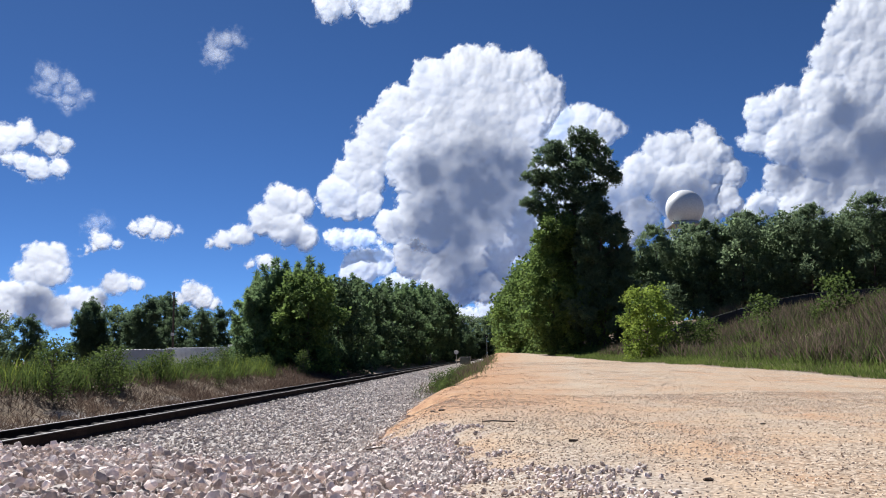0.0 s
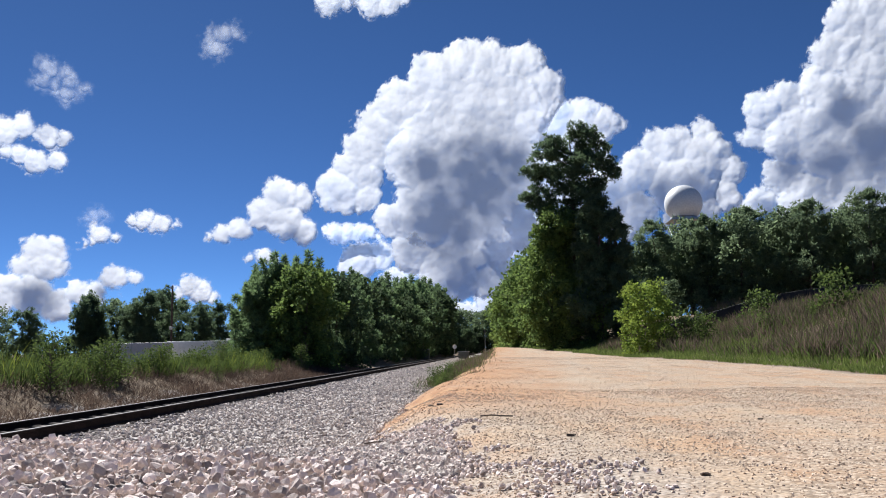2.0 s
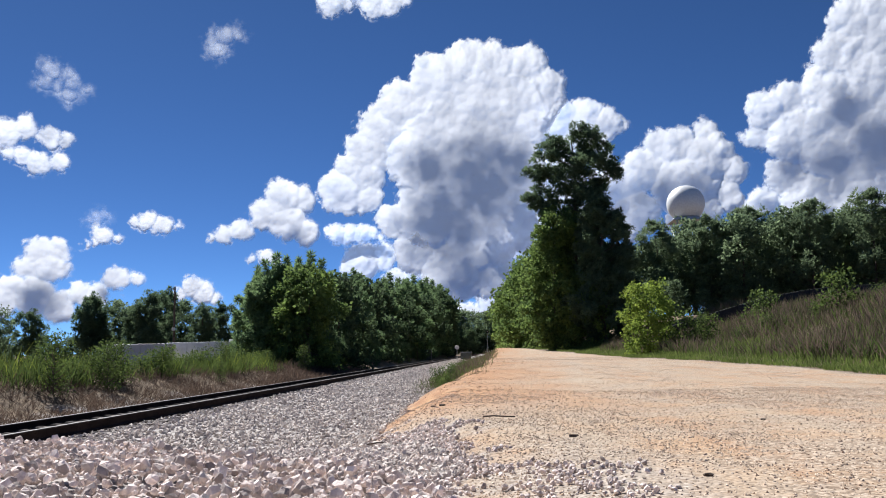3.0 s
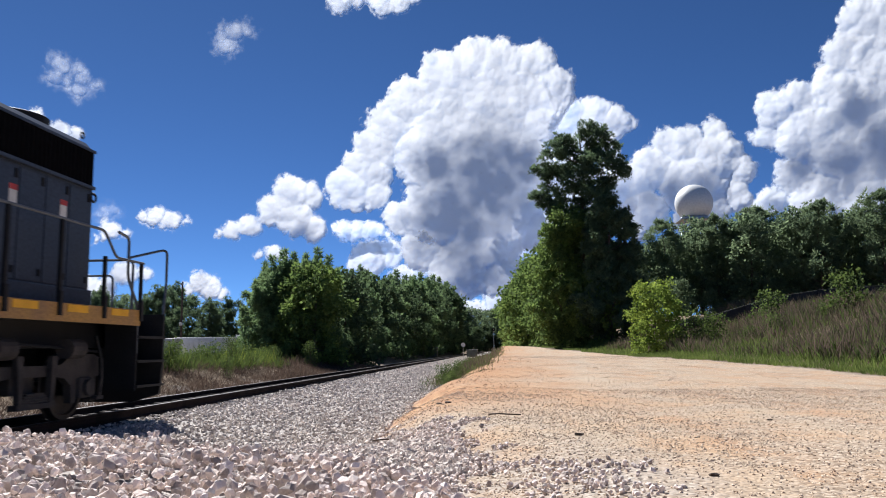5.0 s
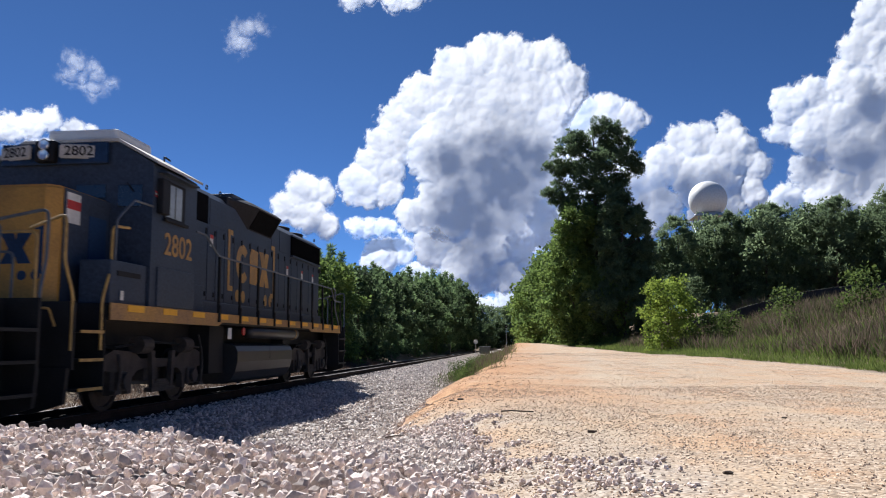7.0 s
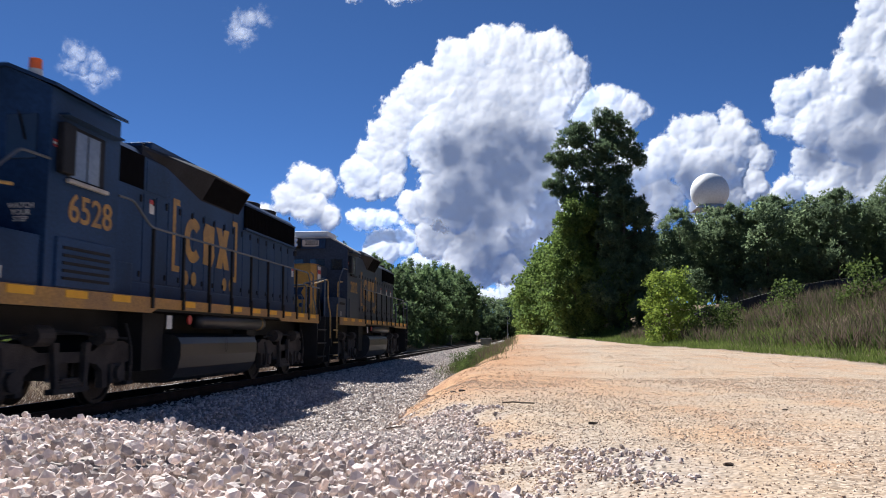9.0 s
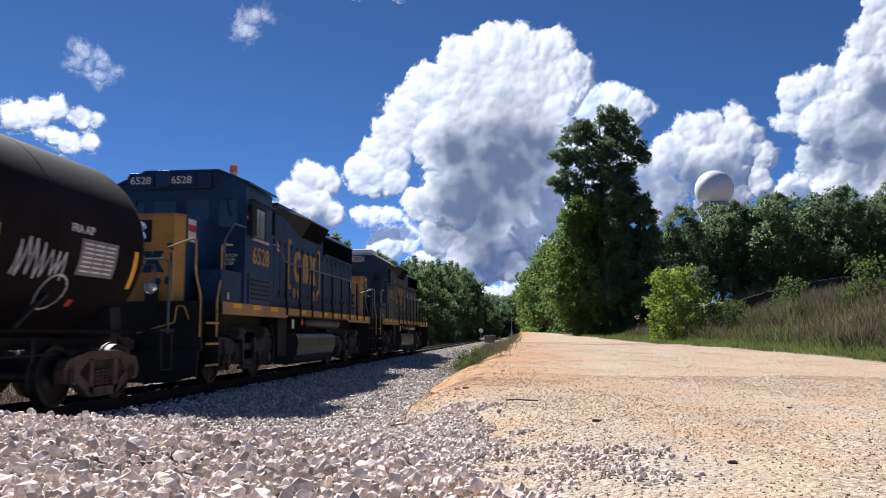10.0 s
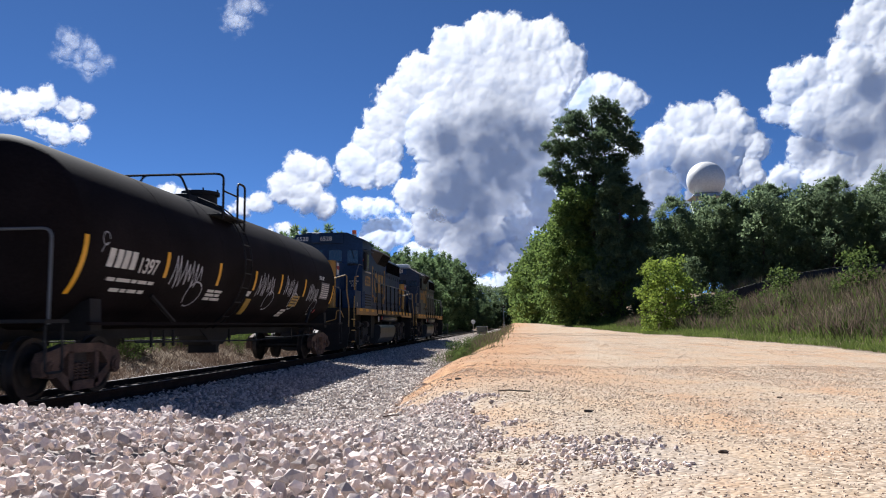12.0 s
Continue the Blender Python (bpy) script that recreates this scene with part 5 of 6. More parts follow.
def wood_of(trunk, clumps, r0, lean=0.0, rnd=None, every=1):
    """Tapered trunk with limbs that reach into the clumps."""
    bm = bmnew()
    n = 8
    pts = [Vector((lean * (k / n) ** 2 * trunk * 0.1 + 0.02 * trunk * math.sin(k * 1.3) * 0.3, 0.01 * trunk * math.sin(k * 1.9), -0.3 + (trunk + 0.3) * k / n)) for k in range(n + 1)]
    for k in range(n):
        a, b = r0 * (1 - 0.85 * k / n), r0 * (1 - 0.85 * (k + 1) / n)
        rod(bm, pts[k], pts[k + 1] + (pts[k + 1] - pts[k]) * 0.03, a, 8, b)
    for x, y, z, r in clumps[::every]:
        zz = max(0.2 * trunk, min(trunk * 0.97, z - 0.45 * math.hypot(x, y) - 0.2))
        s = pts[int(zz / trunk * n)] if zz < trunk else pts[-1]
        w = max(0.025, r0 * 0.28 * (1 - 0.6 * zz / trunk))
        mid = (Vector((s.x, s.y, zz)) + Vector((x, y, z))) / 2 + Vector((0, 0, -0.15 * r))
        rod(bm, (s.x, s.y, zz), mid, w, 4, w * 0.7)
        rod(bm, mid, (x, y, z), w * 0.7, 4, w * 0.3)
    return bm


def tufted(clumps, k, share, seed):
    """Breaks each clump into k small ones round its shell, with gaps between them."""
    rnd = random.Random(seed)
    out = []
    for x, y, z, r in clumps:
        for _ in range(k):
            d = Vector((rnd.gauss(0, 1), rnd.gauss(0, 1), rnd.gauss(0.1, 0.8))).normalized() * r * rnd.uniform(0.45, 1.08)
            out.append((x + d.x, y + d.y, z + 0.9 * d.z, r * share * rnd.uniform(0.6, 1.3)))
    return out


def tree(name, m, clumps, trunk, r0, leaf, label, group="", pine=False, per=3.0, size=0.3, seed=1, every=1, needles=9, split=0, share=0.36, tips=()):
    rnd = np.random.RandomState(seed)
    e = thing(name, m, label, "tree" if name != "shrub" else "shrub", group)
    part("trunk", wood_of(trunk, clumps, r0, every=every), M["bark"], e)
    if split:
        clumps = tufted(clumps, split, share, seed)
    clumps = clumps + list(tips)
    V, F = needle_tufts(rnd, clumps, per, size, needles) if pine else leaf_cloud(rnd, clumps, per, size)
    c = bulk("crown", V, F, leaf)
    c.parent = e
    return e


def round_crown(seed, h, w, low, n, r):
    """Clumps for a broad crown from height low to h."""
    rnd = random.Random(seed)
    out = []
    for k in range(n):
        t = (k + rnd.random()) / n
        z = low + (h - low) * t
        wide = w * math.sqrt(max(0.05, 1 - (max(0, t - 0.35) / 0.68) ** 2)) * (0.75 + 0.35 * t if t < 0.35 else 1)
        a = k * 2.4 + rnd.uniform(-.5, .5)
        q = wide * rnd.uniform(0.35, 0.95)
        out.append((q * math.cos(a), q * math.sin(a), z - r * 0.4, r * rnd.uniform(0.7, 1.25)))
    return out


def pine_crown(seed, h, w, low, n, r, cone=0.5):
    rnd = random.Random(seed)
    out = []
    for k in range(n):
        t = (k + rnd.random()) / n
        z = low + (h - low) * t
        wide = w * (1 - cone * t - (0.45 * max(0, t - 0.7) / 0.3))
        a = k * 2.4 + rnd.uniform(-.6, .6)
        q = wide * rnd.uniform(0.3, 1.0)
        out.append((q * math.cos(a), q * math.sin(a), z, r * rnd.uniform(0.6, 1.25) * (1 - 0.35 * t)))
    return out + [(0, 0, h - r * 0.3, r * 0.55)]


m_pine = leaf_mat("pine_needles", (0.150, 0.208, 0.108), (0.073, 0.108, 0.064), 0.5, 0.52)
m_pine2 = leaf_mat("young_needles", (0.22, 0.31, 0.135), (0.11, 0.165, 0.08), 0.5, 0.50)
m_oak = leaf_mat("broad_leaves", (0.185, 0.255, 0.066), (0.080, 0.125, 0.043), 0.45, 0.50)
m_dark = leaf_mat("wood_leaves", (0.112, 0.160, 0.072), (0.052, 0.080, 0.042), 0.3, 0.48)
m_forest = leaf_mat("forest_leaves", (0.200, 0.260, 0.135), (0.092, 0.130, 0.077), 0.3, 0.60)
m_lime = leaf_mat("lime_leaves", (0.28, 0.35, 0.065), (0.12, 0.18, 0.035), 0.7, 0.48)
m_weed = leaf_mat("weed_leaves", (0.14, 0.19, 0.05), (0.06, 0.09, 0.028), 0.8, 0.4)


def stand(x, y, dz=0.0, turn=0.0, s=1.0):
    return pose(x, y, height(x, y) + dz, 0, 0, turn) @ Matrix.Scale(s, 4)


# the tall pine beside the road, with its broken crown
PX, PY = 8.0, 85.0
tall = [(0.8, 0, 22.6, 1.0), (-1.4, .6, 21.3, 1.3), (2.0, -.4, 22.0, 1.1), (3.2, .3, 20.8, 0.9), (-2.7, -.5, 20.4, 1.2), (.4, 1.2, 20.4, 1.6), (-4.2, .2, 18.6, 0.9), (-2.0, 1.4, 18.4, 1.6),
        (1.4, -1.3, 18.6, 1.7), (3.9, .4, 19.0, 0.9), (4.5, -.2, 18.0, 0.7), (2.7, 1.0, 16.9, 1.1), (-.4, -1.2, 16.6, 1.8), (-3.2, .8, 16.2, 1.1), (-4.9, 0, 15.6, 0.6), (-3.9, -.3, 14.6, 0.8)]
tall += [(-1.4, 1.0, 14.4, 1.6), (1.4, -.8, 14.9, 1.5), (-3.0, .2, 13.6, 0.7), (2.3, .6, 15.8, 1.1), (.4, .8, 13.0, 1.5), (0.2, -.9, 11.2, 1.5), (-1.2, .4, 9.6, 1.5), (1.6, .2, 10.0, 1.5), (0.6, -.5, 8.0, 1.6), (2.2, .5, 12.2, 1.2)]
tree("pine_tree", stand(PX, PY, 0.3), [(x, y, z, 1.22 * r) for x, y, z, r in tall], 22.3, 0.36, m_pine, "tall dark pine tree with a ragged open crown", "", True, 8.0, 0.38, 21, needles=8, split=30, share=0.26)
tree("pine_tree", stand(9.9, 79.5, 0.0), pine_crown(5, 14.2, 3.4, 1.0, 46, 1.3, 0.42), 14.0, 0.26, m_pine, "dense young dark green pine tree by the road", "", True, 10.0, 0.42, 22, needles=8, split=11, share=0.32)
tree("pine_tree", stand(12.0, 83.0, 0.0, 40), pine_crown(6, 12.8, 2.4, 1.0, 34, 1.2, 0.42), 12.6, 0.24, m_pine, "dense young dark green pine tree by the road", "", True, 10.0, 0.42, 23, needles=8, split=11, share=0.32)
tree("broadleaf_tree", stand(5.4, 83.0), round_crown(7, 14.6, 3.4, 1.0, 46, 1.35), 12.5, 0.22, m_oak, "leafy mid-green broadleaf tree at the foot of a pine", "", False, 26, 0.30, 24, split=8, share=0.38)
oak_a = tree("broadleaf_tree", stand(4.6, 92.0), round_crown(8, 12.2, 3.2, 0.6, 36, 1.3), 10.5, 0.2, m_oak, "leafy mid-green broadleaf tree along the dirt road", "trees along the dirt road", False, 11, 0.36, 25, every=3, split=6, share=0.4)
oak_b = tree("broadleaf_tree", stand(8.4, 80.5, -0.2), round_crown(9, 7.5, 3.3, 0.2, 30, 1.1), 6.5, 0.14, m_oak, "leafy shrubby broadleaf tree along the dirt road", "trees along the dirt road", False, 13, 0.30, 26, every=3, split=7, share=0.4)
rv = random.Random(9)
for k in range(13):
    y = 101 + k * 9.5
    copy_thing(oak_a if k % 2 else oak_b, stand(2.9 + rv.uniform(0, 1.4) - 0.012 * (y - 100), y, 0, rv.uniform(0, 360), rv.uniform(0.95, 1.1) * (1 if k % 2 else 1.55)))
    copy_thing(oak_a, stand(8.5 + rv.uniform(-1, 2.0), y + 3, 0, rv.uniform(0, 360), rv.uniform(1.0, 1.25)))
# light green bush and its neighbours
tree("shrub", stand(9.8, 55.0, 0.0), round_crown(12, 5.0, 2.6, 0.3, 30, 0.85), 4.0, 0.09, m_lime, "bright yellow-green rounded bush in tall grass", "", False, 26, 0.20, 31, split=6, share=0.40)
bush_b = tree("shrub", stand(11.8, 52.5, -0.1), round_crown(13, 2.5, 1.3, 0.1, 18, 0.6), 2.0, 0.05, m_weed, "low green bush in tall grass", "low bushes on the verge", False, 12, 0.18, 32)
copy_thing(bush_b, stand(13.2, 53.2, -0.1, 70, 0.85))
copy_thing(bush_b, stand(16.2, 51.0, -0.2, 20, 1.0))
copy_thing(bush_b, stand(19.2, 47.0, -0.3, 210, 1.1))
for k in range(16):
    y = 30 + (k * 17) % 34
    copy_thing(bush_b, stand(right_edge(y) + 4 + (k * 5.3) % 12, y, -0.15, k * 67, 0.35 + 0.25 * (k % 3) / 2))
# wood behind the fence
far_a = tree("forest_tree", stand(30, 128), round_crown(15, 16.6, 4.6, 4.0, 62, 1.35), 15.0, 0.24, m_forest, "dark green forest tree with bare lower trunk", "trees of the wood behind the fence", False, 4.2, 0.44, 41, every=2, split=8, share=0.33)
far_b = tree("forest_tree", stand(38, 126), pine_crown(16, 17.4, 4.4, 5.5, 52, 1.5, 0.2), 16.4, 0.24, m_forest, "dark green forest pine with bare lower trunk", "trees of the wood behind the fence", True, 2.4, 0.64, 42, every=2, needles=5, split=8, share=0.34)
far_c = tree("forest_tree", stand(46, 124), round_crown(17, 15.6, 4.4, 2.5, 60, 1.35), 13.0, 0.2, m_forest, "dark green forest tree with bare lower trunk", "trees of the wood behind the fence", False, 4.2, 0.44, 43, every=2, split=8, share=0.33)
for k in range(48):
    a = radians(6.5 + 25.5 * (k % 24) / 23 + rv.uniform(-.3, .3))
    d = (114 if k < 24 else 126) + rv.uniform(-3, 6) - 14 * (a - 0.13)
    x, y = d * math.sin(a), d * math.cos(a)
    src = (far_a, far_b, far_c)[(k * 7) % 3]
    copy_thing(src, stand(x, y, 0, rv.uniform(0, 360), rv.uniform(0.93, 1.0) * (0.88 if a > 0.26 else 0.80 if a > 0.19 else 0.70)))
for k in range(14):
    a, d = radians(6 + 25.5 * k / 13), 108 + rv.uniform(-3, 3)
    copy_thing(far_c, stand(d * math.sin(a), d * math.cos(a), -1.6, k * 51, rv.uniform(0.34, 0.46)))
# trees left of the track
lp = tree("pine_tree", stand(-16.2, 56.5, -0.2), pine_crown(18, 7.2, 2.4, 0.4, 34, 0.95, 0.35), 7.2, 0.14, m_pine2, "young green pine with upright leaders by the track", "pines left of the track", True, 11.0, 0.42, 51, every=3, needles=8, split=5, share=0.42,
          tips=[(x, y, z + 0.24 * k, 0.34 - 0.036 * k) for x, y, z in ((-1.1, 0, 6.0), (-0.3, .4, 6.5), (0.5, -.3, 6.2), (1.2, .2, 5.6), (-1.8, .3, 5.0)) for k in range(8)])
copy_thing(lp, stand(-18.0, 58.5, -0.2, 80, 0.92))
copy_thing(lp, stand(-14.6, 58.0, -0.2, 190, 1.02))
copy_thing(lp, stand(-17.4, 54.5, -0.3, 250, 0.75))
tree("broadleaf_tree", stand(-13.5, 54.3, -0.2), round_crown(19, 7.0, 2.5, 0.4, 36, 0.95), 5.6, 0.13, m_oak, "leafy green broadleaf tree on the bank by the track", "", False, 30, 0.24, 52, split=7, share=0.4)
lo = tree("broadleaf_tree", stand(-13.2, 63.0, -0.2), round_crown(20, 7.2, 2.7, 0.3, 34, 1.05), 6.0, 0.15, m_dark, "dark green broadleaf tree on the bank by the track", "trees left of the track", False, 11, 0.34, 53, every=3, split=6, share=0.42)
for k in range(17):
    y = 68 + k * 7.6
    copy_thing(lp if k % 3 == 1 else lo, stand(-13.9 - 0.010 * (y - 60) + rv.uniform(-1.0, .4), y, -0.2, rv.uniform(0, 360), 0.94 + 0.0088 * (y - 68) + rv.uniform(-.22, .18)))
    if k % 2 == 0:
        copy_thing(lo if k % 4 else lp, stand(-18.5 + rv.uniform(-1, 1), y + 3, -0.2, rv.uniform(0, 360), 1.12 + 0.0092 * (y - 68)))
sap = tree("shrub", stand(-12.4, 21.2, -0.1, 0, 0.72), round_crown(23, 2.6, 0.66, 0.3, 22, 0.42), 2.3, 0.03, m_weed, "slender green sapling on the bank", "saplings on the bank", False, 26, 0.10, 54)
for x, y, s in ((-12.6, 24.6, 0.92), (-14.2, 23.6, 0.62), (-13.2, 37.0, 0.8), (-12.6, 49.5, 0.95), (-13.4, 30.5, 0.7), (-11.6, 95, 1.2), (-11.8, 108, 1.5), (-11.9, 120, 1.7), (-11.7, 86, 1.0), (-14.6, 40.5, 0.9), (-12.9, 26.0, 0.80), (-12.2, 33.5, 0.55), (-13.6, 45.0, 0.7)):
    copy_thing(sap, stand(x, y, -0.1, x * 91 % 360, s))
for k in range(26):
    y = 22 + 1.35 * k
    copy_thing(bush_b, stand(TRACK - 5.2 - (k * 3.7) % 3.6, y, -0.15, k * 83, 0.30 + 0.22 * ((k * 5) % 4) / 3))
for k in range(15):
    y = 24 + 2.6 * k
    copy_thing(bush_b, stand(road_edge(y) + 0.35 - 0.5 * (k % 2), y, -0.12, k * 97, 0.20 + 0.13 * ((k * 5) % 4) / 3))
# distance: wood that closes the gap, and open pines beyond the field
for k in range(16):
    copy_thing(far_a if k % 2 else far_c, stand(-32 + 2.6 * k, 262 + rv.uniform(-8, 26), -1, rv.uniform(0, 360), 0.98 + rv.uniform(-.08, .12) + 0.03 * max(0, k - 10)))
for k in range(10):
    copy_thing(lo, stand(-19 + 2.4 * k + (1.6 if k > 5 else -1.2), 246 + (k * 13) % 17, -0.5, k * 71, 1.0 + 0.12 * (k % 3)))
fp = tree("pine_tree", stand(-60, 112), pine_crown(28, 10.4, 3.9, 3.4, 24, 1.35, 0.25), 9.8, 0.17, m_pine, "open-crowned dark pine across the field", "pines across the field", True, 7.0, 0.42, 61, every=1, needles=7, split=14, share=0.32)
for k, (a, s) in enumerate(((-33.8, .86), (-31.9, .78), (-28.2, .95), (-26.8, 1.05), (-25.2, .9), (-23.6, 1.1), (-22.4, 1.04), (-21.2, .86), (-19.8, .9), (-18.6, .85), (-17.3, .8), (-35.5, .9), (-26.0, .95), (-24.4, 1.0))):
    d = 118 + (k * 37) % 16
    copy_thing(fp if k % 3 else far_c, stand(d * math.sin(radians(a)), d * math.cos(radians(a)), -0.3, k * 77, s * (1 if k % 3 else 0.66)))

for k in range(24):
    a, d = radians(-37 + 0.86 * k), 128 + (k * 29) % 14
    copy_thing(lo, stand(d * math.sin(a), d * math.cos(a), -0.4, k * 61, 0.55 + 0.2 * ((k * 7) % 5) / 4))


# ---- grasses ----
def blades(name, region, n, h, w, material, label, seed, lean=0.35):
    """Grass or weed stalks; region(rnd) gives a place and a height factor, or nothing."""
    rnd = np.random.RandomState(seed)
    P, H = [], []
    for _ in range(n):
        q = region(rnd)
        if q:
            P.append((q[0], q[1], height(q[0], q[1]) - 0.02))
            H.append(q[2])
    P, H = np.array(P), np.array(H)
    D = unit(rnd.normal(size=P.shape) * lean * (1, 1, 0) + (0, 0, 1))
    W = unit(np.cross(D, rnd.normal(size=P.shape)))
    L = h * H * rnd.uniform(0.55, 1.25, len(P))
    V, F = diamonds(P, D, W, L, w * (0.6 + 0.4 * H), 0.12)
    return tagged(bulk(name, V, F, material), label, "grass", kind="stuff")


def verge(rnd):
    y = 14 + 76 * rnd.rand() ** 1.2
    e = right_edge(y)
    x = e + 0.15 + rnd.rand() ** 1.6 * 5.0 + 0.5 * fbm(0, y, 0.6)
    return (x, y, 0.45 + 0.7 * step(0, 4, x - e))


def tall_weeds(rnd):
    y = 12 + 60 * rnd.rand()
    x = right_edge(y) + 2.2 + rnd.rand() * 22
    k = fbm(x, y, 0.22)
    return (x, y, 0.8 + 0.5 * k) if rnd.rand() < 0.75 + k else None


def bank_dry(rnd):
    y = 8 + 52 * rnd.rand()
    x = TRACK - 2.7 - 5.6 * rnd.rand() ** 1.2
    return (x, y, 0.7 + 0.7 * fbm(x, y, 0.7))


def bank_green(rnd):
    y = 10 + 62 * rnd.rand()
    x = TRACK - 4.9 - 8.0 * rnd.rand() ** 1.2
    k = fbm(x, y, 0.45)
    return (x, y, 0.75 + 0.8 * k) if rnd.rand() < 0.55 + 1.6 * k else None


def field(rnd):
    y = 14 + 100 * rnd.rand()
    x = TRACK - 9 - 60 * rnd.rand()
    return (x, y, 0.7 + 0.4 * fbm(x, y, 0.1))


def hump(rnd):
    y = 26 + 66 * rnd.rand()
    x = road_edge(y) + 0.25 + 0.5 * rnd.normal()
    return (x, y, (0.5 + 0.6 * fbm(x, y, 0.5)) * step(22, 34, y))


m_grass = leaf_mat("verge_grass", (0.18, 0.23, 0.06), (0.085, 0.12, 0.034), 0.6, 0.42)
m_brown = leaf_mat("seed_grass", (0.185, 0.135, 0.105), (0.075, 0.070, 0.042), 0.6, 0.4)
m_dry = leaf_mat("dry_weeds", (0.155, 0.108, 0.080), (0.060, 0.042, 0.034), 0.8, 0.3)
m_field = leaf_mat("field_grass", (0.24, 0.28, 0.05), (0.11, 0.15, 0.03), 0.15, 0.4)
blades("verge_grass", verge, 26000, 0.55, 0.035, m_grass, "short green grass along the road's edge", 71)
blades("tall_grass", tall_weeds, 72000, 1.3, 0.04, m_brown, "tall brownish seeding grass on the bank", 72)
blades("tall_grass", tall_weeds, 38000, 1.1, 0.05, m_weed, "tall green weeds among brown grass", 73)
blades("dry_weeds", bank_dry, 34000, 0.65, 0.02, m_dry, "dead brown weeds on the bank by the track", 74, 0.8)
blades("bank_grass", bank_green, 34000, 0.95, 0.025, m_weed, "tall green weeds on the bank by the track", 75)
blades("bank_grass", bank_green, 7000, 1.2, 0.02, m_field, "yellow-green tall grass on the bank by the track", 76)
blades("field_grass", field, 22000, 0.55, 0.06, m_field, "sunlit yellow-green meadow grass", 77)
blades("hump_weeds", hump, 18000, 0.85, 0.02, m_brown, "mixed weeds on the mound between road and track", 78)
blades("hump_weeds", hump, 11000, 0.75, 0.025, m_weed, "mixed weeds on the mound between road and track", 79)


# ---- structures in the distance ----
def radar_tower():
    x, y = 57.0, 246.0
    z0 = height(x, y)
    e = thing("radar_tower", pose(x, y, z0), "white spherical weather radar dome on a steel tower", "radar tower")
    zc = 44.6 - z0
    bm = bmnew()
    bmesh.ops.create_icosphere(bm, subdivisions=4, radius=5.72, matrix=pose(0, 0, zc))
    part("radome", bm, M["white"], e, "smooth white radar dome", True)
    part("skirt", lathe(bmnew(), [(3.4, zc - 5.35), (4.3, zc - 5.35), (4.3, zc - 4.6), (3.9, zc - 4.2), (3.4, zc - 4.2)], 32), M["steel"], e)
    part("platform", boxes((-5, 5, -5, 5, zc - 5.6, zc - 5.35)), M["steel"], e)
    for sx in (-1, 1):
        for sy in (-1, 1):
            part("leg", rod(bmnew(), (sx * 4.6, sy * 4.6, 0), (sx * 3.6, sy * 3.6, zc - 5.6), 0.22), M["steel"], e)
    for k in range(5):
        z, z2 = k * (zc - 5.6) / 5, (k + 1) * (zc - 5.6) / 5
        for a, b in (((-4.4, -4.4), (4.4, -4.4)), ((-4.4, 4.4), (4.4, 4.4)), ((-4.4, -4.4), (-4.4, 4.4)), ((4.4, -4.4), (4.4, 4.4))):
            part("cross_brace", rod(bmnew(), (*a, z), (b[0] * 0.95, b[1] * 0.95, z2), 0.08, 6), M["steel"], e)


radar_tower()


def trailer(x, y, turn, L, tone, label):
    e = thing("box_trailer", pose(x, y, height(x, y), 0, 0, turn), label, "trailer", group="parked box trailers")
    part("body", boxes((-L / 2, L / 2, -1.25, 1.25, 0.55, 2.85), bevel=0.03), tone, e)
    for k in range(int(L / 0.6)):
        part("side_rib", boxes((-L / 2 + 0.3 + k * 0.6, -L / 2 + 0.34 + k * 0.6, -1.29, -1.25, 0.6, 2.8)), tone, e)
    part("chassis", boxes((-L / 2 + 0.3, L / 2 - 0.3, -0.9, 0.9, 0.3, 0.55)), M["black"], e)
    for k in (-L / 2 + 1.2, -L / 2 + 2.4, L / 2 - 1.5):
        part("wheel", rod(bmnew(), (k, -1.1, 0.45), (k, 1.1, 0.45), 0.45, 16), M["black"], e)


M["van_grey"] = mat("van_grey", (0.56, 0.55, 0.56), 0.5, 0.2, 0.15, 0.6, 30, 0.03)
trailer(-36.6, 78.0, 8, 6.0, M["van_grey"], "grey ribbed box trailer parked behind the bank")
trailer(-33.2, 85.0, 4, 6.4, M["white"], "white box trailer parked behind the bank")
trailer(-28.6, 88.0, 0, 4.0, M["van_grey"], "grey box trailer parked behind the bank")

pole = thing("utility_pole", pose(-43.2, 101.5, height(-43.2, 101.5)), "dark wooden utility pole with a small lamp", "utility pole")
part("shaft", rod(bmnew(), (0, 0, -0.4), (0, 0, 10.9), 0.16, 10, 0.11), M["bark"], pole)
part("lamp_head", boxes((-0.25, 0.1, -0.12, 0.12, 10.5, 10.75), bevel=0.03), M["steel"], pole)
part("meter_box", boxes((-0.2, 0.2, -0.3, -0.16, 5.1, 5.5), bevel=0.02), M["paper"], pole)

dish = thing("dish_marker", pose(-5.95, 100.0, height(-5.95, 100.0)), "white round trackside dish on a grey post", "marker")
bm = lathe(bmnew(), [(0, 0.0), (0.16, 0.015), (0.27, 0.05), (0.28, 0.04), (0.16, 0.0), (0, -0.02)], 20, pose(0, -0.1, 1.62, 75, 0, 15))
part("dish", bm, M["white"], dish, "white dish")
part("post", rod(bmnew(), (0, 0, -0.2), (0, 0, 1.6), 0.04), M["steel"], dish)


M["cabinet"] = mat("cabinet", (0.085, 0.10, 0.095), 0.6, 0, 0.25, 2, 30, 0.05)


